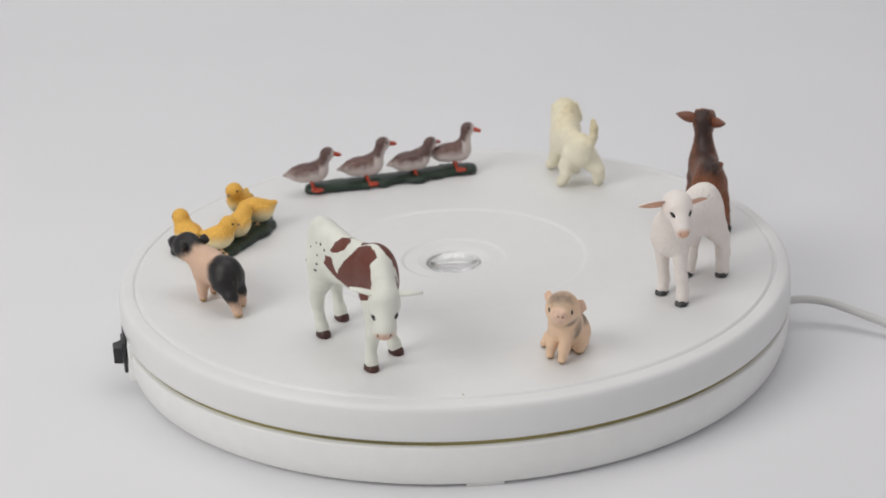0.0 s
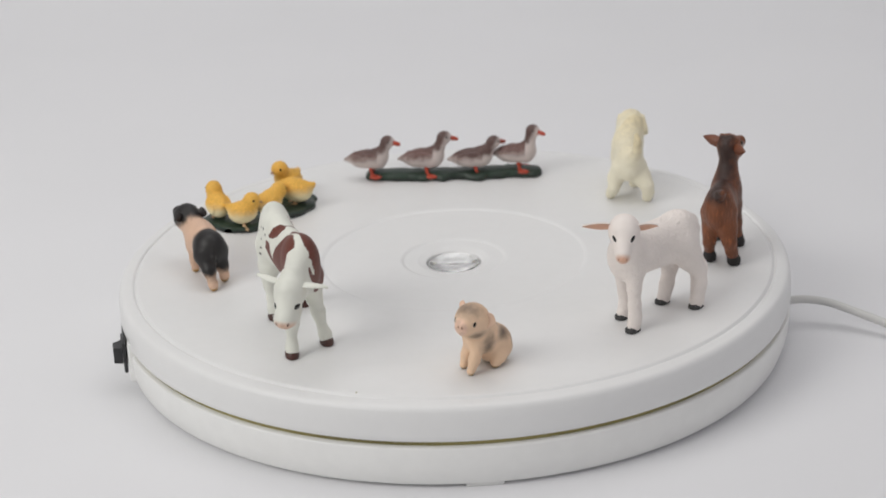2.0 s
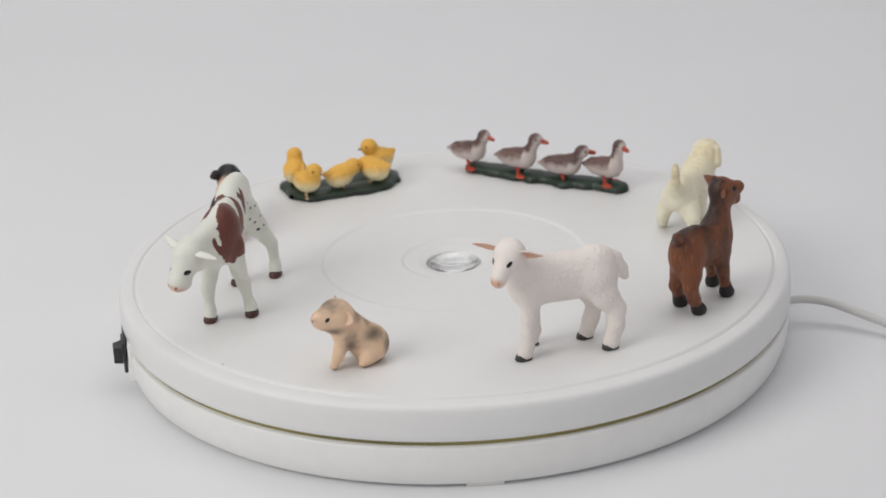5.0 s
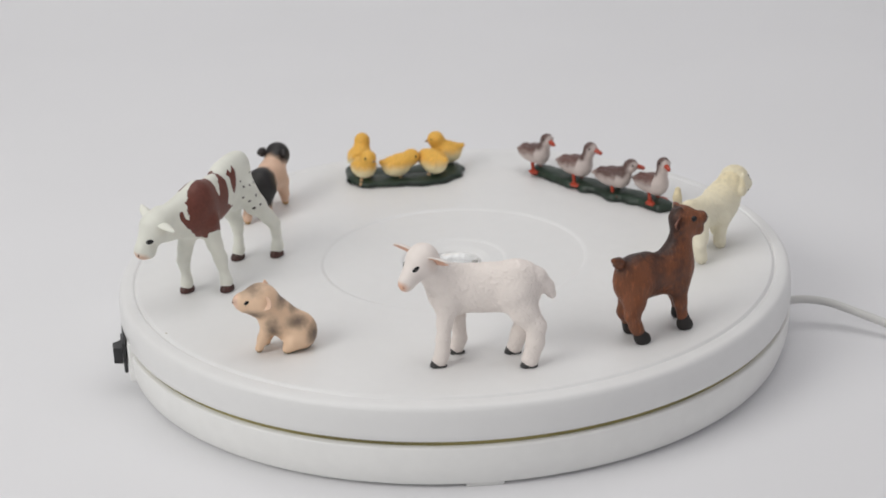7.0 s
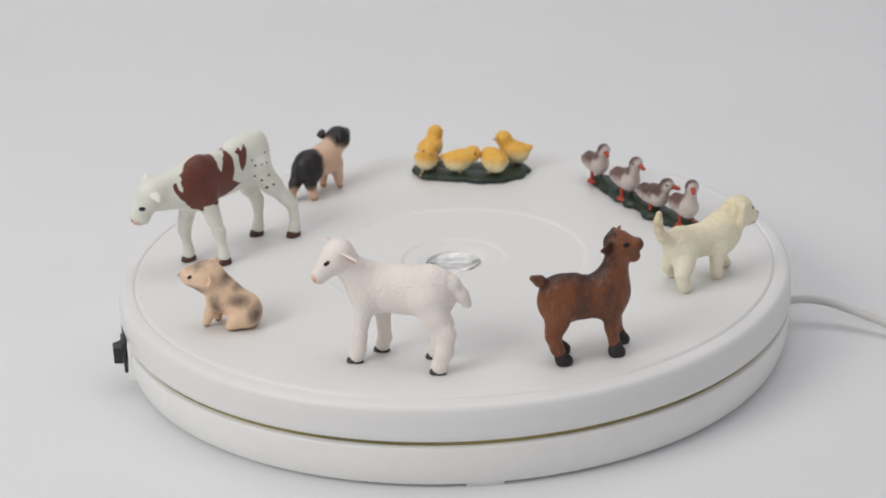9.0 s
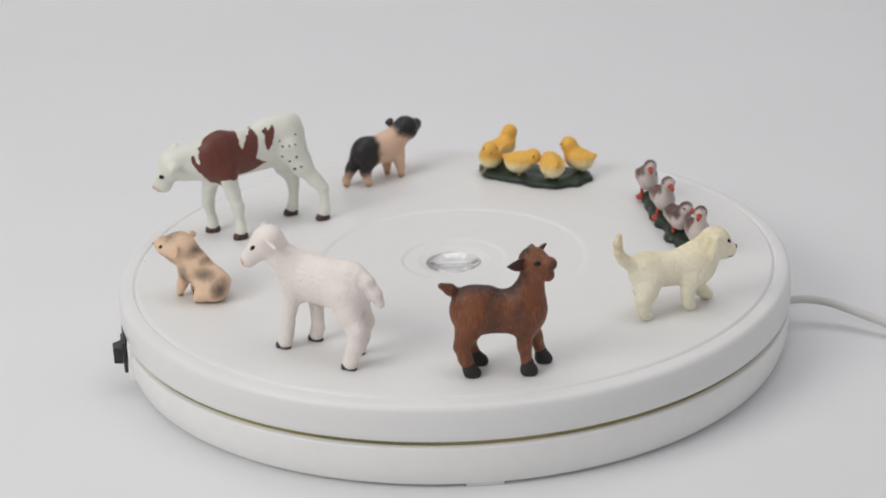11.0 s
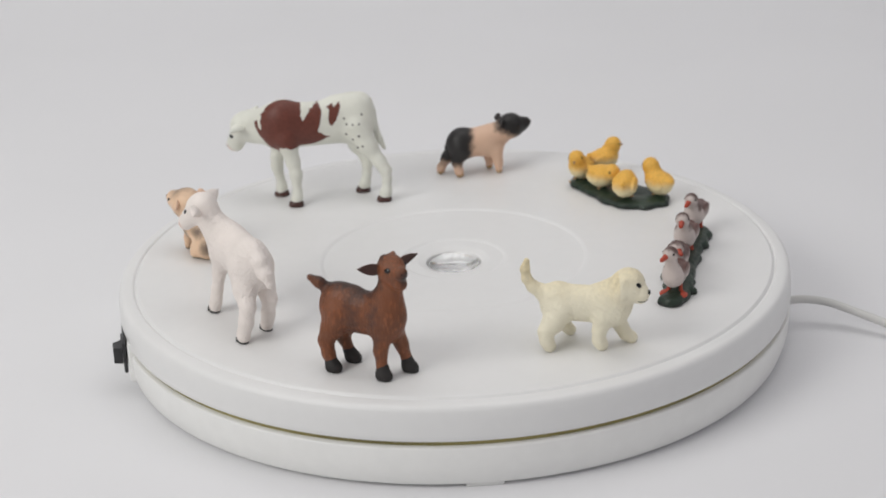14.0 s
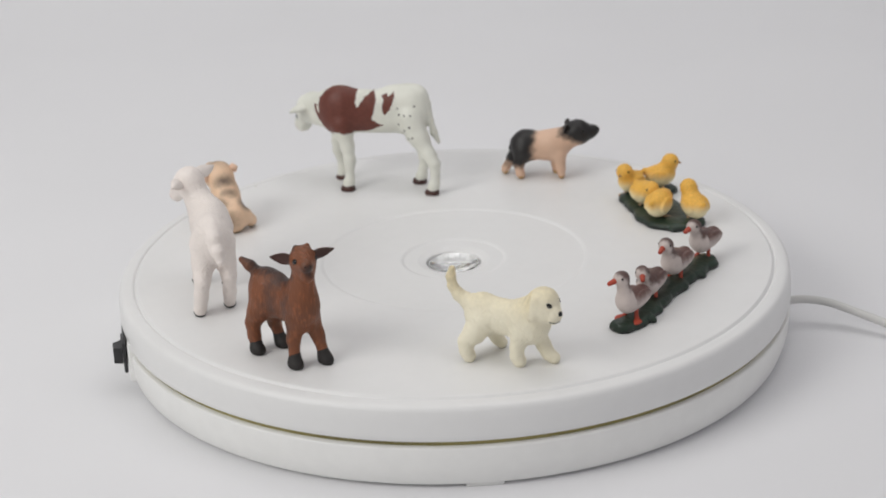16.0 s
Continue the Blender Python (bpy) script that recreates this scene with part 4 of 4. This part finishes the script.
def duckling(root, x, y, z, heading, s, head_yaw, hx=5.5, hz=11.2):
    """One duckling: a boat-shaped body, neck and head, bill and webbed feet."""
    hy = math.sin(radians(head_yaw))
    body = [ell((-0.5, 0, 4.2), (7.2, 3.7, 3.7), "body", 2, 0, 8), cap((-6, 0, 4.6), (-10.2, 0, 3.9), 2.4, 0.6, "body", 2, 0.9), ell((3, 0, 4.4), (3.7, 3.4, 3.9), "body", 2),
            cap((4.2, 0, 6), (hx - 0.3, 0.3 * hy, hz - 1.0), 2.5, 2.0, "body", 2), ell((hx + 0.3, 0.4 * hy, hz), (2.7, 2.3, 2.4), "head", 1.5, head_yaw),
            ell((-2.5, 3.0, 5.0), (4.8, 1.0, 2.2), "wing/l", 0.8, 4, 8), ell((-2.5, -3.0, 5.0), (4.8, 1.0, 2.2), "wing/r", 0.8, -4, 8)]
    P, R, o = place(body, x, y, z, heading, s)
    inv = lambda V: ((V - o) @ R) / s
    back = lambda V: np.where(inv(V)[:, 0] < 3.2, 5.0 + 0.06 * inv(V)[:, 0] - inv(V)[:, 2], 2.0)
    crown = lambda V: np.maximum(hz - 4.6 - inv(V)[:, 2], inv(V)[:, 0] - hx - 0.9 - 0.5 * (inv(V)[:, 2] - hz))
    sculpt(P, root, {"all": duck_mat}, {"back": back, "crown": crown}, 0.4, floor=False)
    fy = Matrix.Rotation(radians(head_yaw), 3, "Z")
    w = lambda p: R @ np.array(p, float) * s + o
    d = np.array(fy @ Vector((1, 0, 0)))
    c = np.array([hx + 0.3, 0.4 * hy, hz])
    sculpt([cap(w(c + d * 2.0 + (0, 0, -0.3)), w(c + d * 4.6 + (0, 0, -0.9)), 1.05 * s, 0.75 * s, "bill", 1, 1.0)], root, {"all": red_mat}, res=0.35, labels={"bill": "orange-red bill"}, floor=False)
    for sd in (1, -1):
        e = np.array(fy @ Vector((0.45, sd * 1.0, 0.2)))
        q, n = skin_point(P, w(c), R @ e)
        bead("eye", q - 0.08 * n, n, (0, 0, 1), 0.42, 0.42, 0.25, eye_mat, root)
        sculpt([cap(w((0.2, sd * 1.7, 1.2)), w((1.0, sd * 2.2, -2.0)), 0.75 * s, 0.6 * s, "foot", 0.8), ell(w((2.3, sd * 3.0, -2.3)), (2.5 * s, 1.8 * s, 0.8 * s), "foot", 1.0, heading + sd * 8)], root, {"all": red_mat}, res=0.35, labels={"foot": "orange-red webbed foot"}, floor=False)


def ducklings():
    root = figure("duckling_group_figurine", 0, 0, 0, "four grey-brown toy ducklings in a row on one dark green base", "toy ducks")
    strip_base(root, [(-55, 76), (-46, 78), (-38, 79.2), (-28, 82), (-16, 85), (-8, 87.5), (2, 91), (8, 91.6)], 4.2, 2.9)
    duckling(root, -56.4, 74.4, 4.5, 8, 1.05, -8, 7.0, 11.6)
    duckling(root, -34.2, 79.6, 4.4, 12, 1.08, 4, 7.3, 12.5)
    duckling(root, -14.6, 84.4, 4.2, 18, 1.05, 25, 7.6, 10.4)
    duckling(root, 2.4, 90.6, 4.9, 8, 1.06, -22, 5.9, 13.6)



down_top, down_low = (0.90, 0.50, 0.085), (0.84, 0.74, 0.47)
chick_mat = painted("chick_down", down_low, [(down_top, "top", 2.4, 0.5)], 0.65, 1400.0, 0.0002, 0.04, 0.15, 1500.0)
beak_mat = plain("chick_beak", (0.42, 0.24, 0.12), 0.45, 0.2, 700.0)
foot_mat = plain("chick_foot", (0.60, 0.40, 0.23), 0.5, 0.2, 700.0)


def chick(root, x, y, z, heading, s, head_yaw=0.0, hx=3.6, hz=9.6, pitch=15, low=False):
    """One chick: a round downy body, a head, a small beak and feet."""
    body = [ell((-0.4, 0, 4.2), (5.4, 4.3, 4.3), "body", 2, 0, pitch), cap((-4, 0, 5.0), (-6.4, 0, 6.2), 2.2, 1.0, "body", 2, 0.9), cap((1.6, 0, 5.5), (hx - 0.4, 0, hz - 0.8), 3.2, 2.7, "body", 2),
            ell((hx, 0, hz), (3.0, 2.8, 2.9), "head", 1.5, head_yaw), ell((-1.2, 3.6, 4.6), (3.6, 0.9, 2.4), "wing/l", 0.8, 3, 10), ell((-1.2, -3.6, 4.6), (3.6, 0.9, 2.4), "wing/r", 0.8, -3, 10)]
    P, R, o = place(body, x, y, z, heading, s)
    inv = lambda V: ((V - o) @ R) / s
    top = lambda V: 4.5 - inv(V)[:, 2]
    sculpt(P, root, {"all": chick_mat}, {"top": top}, 0.4, floor=False)
    w = lambda p: R @ np.array(p, float) * s + o
    fy = Matrix.Rotation(radians(head_yaw), 3, "Z")
    d = np.array(fy @ Vector((1, 0, -0.25)))
    c = np.array([hx, 0, hz])
    sculpt([cap(w(c + d * 2.5), w(c + d * 4.0), 0.75 * s, 0.25 * s, "beak", 1)], root, {"all": beak_mat}, res=0.3, labels={"beak": "brown beak"}, floor=False)
    for sd in (1, -1):
        q, n = skin_point(P, w(c), R @ np.array(fy @ Vector((0.5, sd * 1.0, 0.2))))
        bead("eye", q - 0.08 * n, n, (0, 0, 1), 0.5, 0.45, 0.25, eye_mat, root)
        sculpt([cap(w((0.4, sd * 1.8, 0.4)), w((0.8, sd * 2.0, -1.2)), 0.55 * s, 0.5 * s, "foot", 0.8), cap(w((0.0, sd * 2.0, -1.2)), w((2.9, sd * 2.2, -1.3)), 0.75 * s, 0.55 * s, "foot", 0.8),
                cap(w((0.6, sd * 2.0, -1.2)), w((2.5, sd * 3.5, -1.3)), 0.65 * s, 0.5 * s, "foot", 0.8), cap(w((0.6, sd * 1.9, -1.2)), w((2.5, sd * 1.0, -1.3)), 0.65 * s, 0.5 * s, "foot", 0.8)], root, {"all": foot_mat}, res=0.3, labels={"foot": "pale tan clawed foot"}, floor=False)


def chicks():
    root = figure("chick_group_figurine", 0, 0, 0, "five yellow toy chicks on one dark green base", "toy chicks")
    strip_base(root, [(-103, 15.5), (-93, 11.5), (-87, 13), (-82, 22), (-76, 31), (-74, 38), (-77, 45), (-82, 47), (-85, 41), (-88, 30), (-95, 19)], 4.8, 2.0, seed=5)
    chick(root, -100.8, 16.2, 3.2, 132, 1.06, 10, 3.4, 9.8)
    chick(root, -88.0, 11.2, 2.9, 0, 1.06, 10, 3.6, 9.3)
    chick(root, -81.8, 23.4, 3.0, 70, 1.06, 0, 5.6, 7.4, 8)
    chick(root, -75.4, 36.6, 3.4, 195, 1.1, 0, 4.0, 5.4)
    chick(root, -83.2, 47.4, 3.2, -110, 1.1, -15, 3.8, 9.8)


calf()
lamb()
goat()
puppy()
sitting_piglet()
standing_piglet()
ducklings()
chicks()


def motions():
    """The platter turns at an even speed and carries the figures round."""
    steps = 32
    times = [SECONDS * i / steps for i in range(steps + 1)]
    walk(platter, [(t, Matrix.Rotation(radians(TURN * t), 4, "Z")) for t in times])
    for ob, rest in MOVERS:
        walk(ob, [(t, Matrix.Rotation(radians(TURN * t + 0.52), 4, "Z") @ rest) for t in times])


motions()
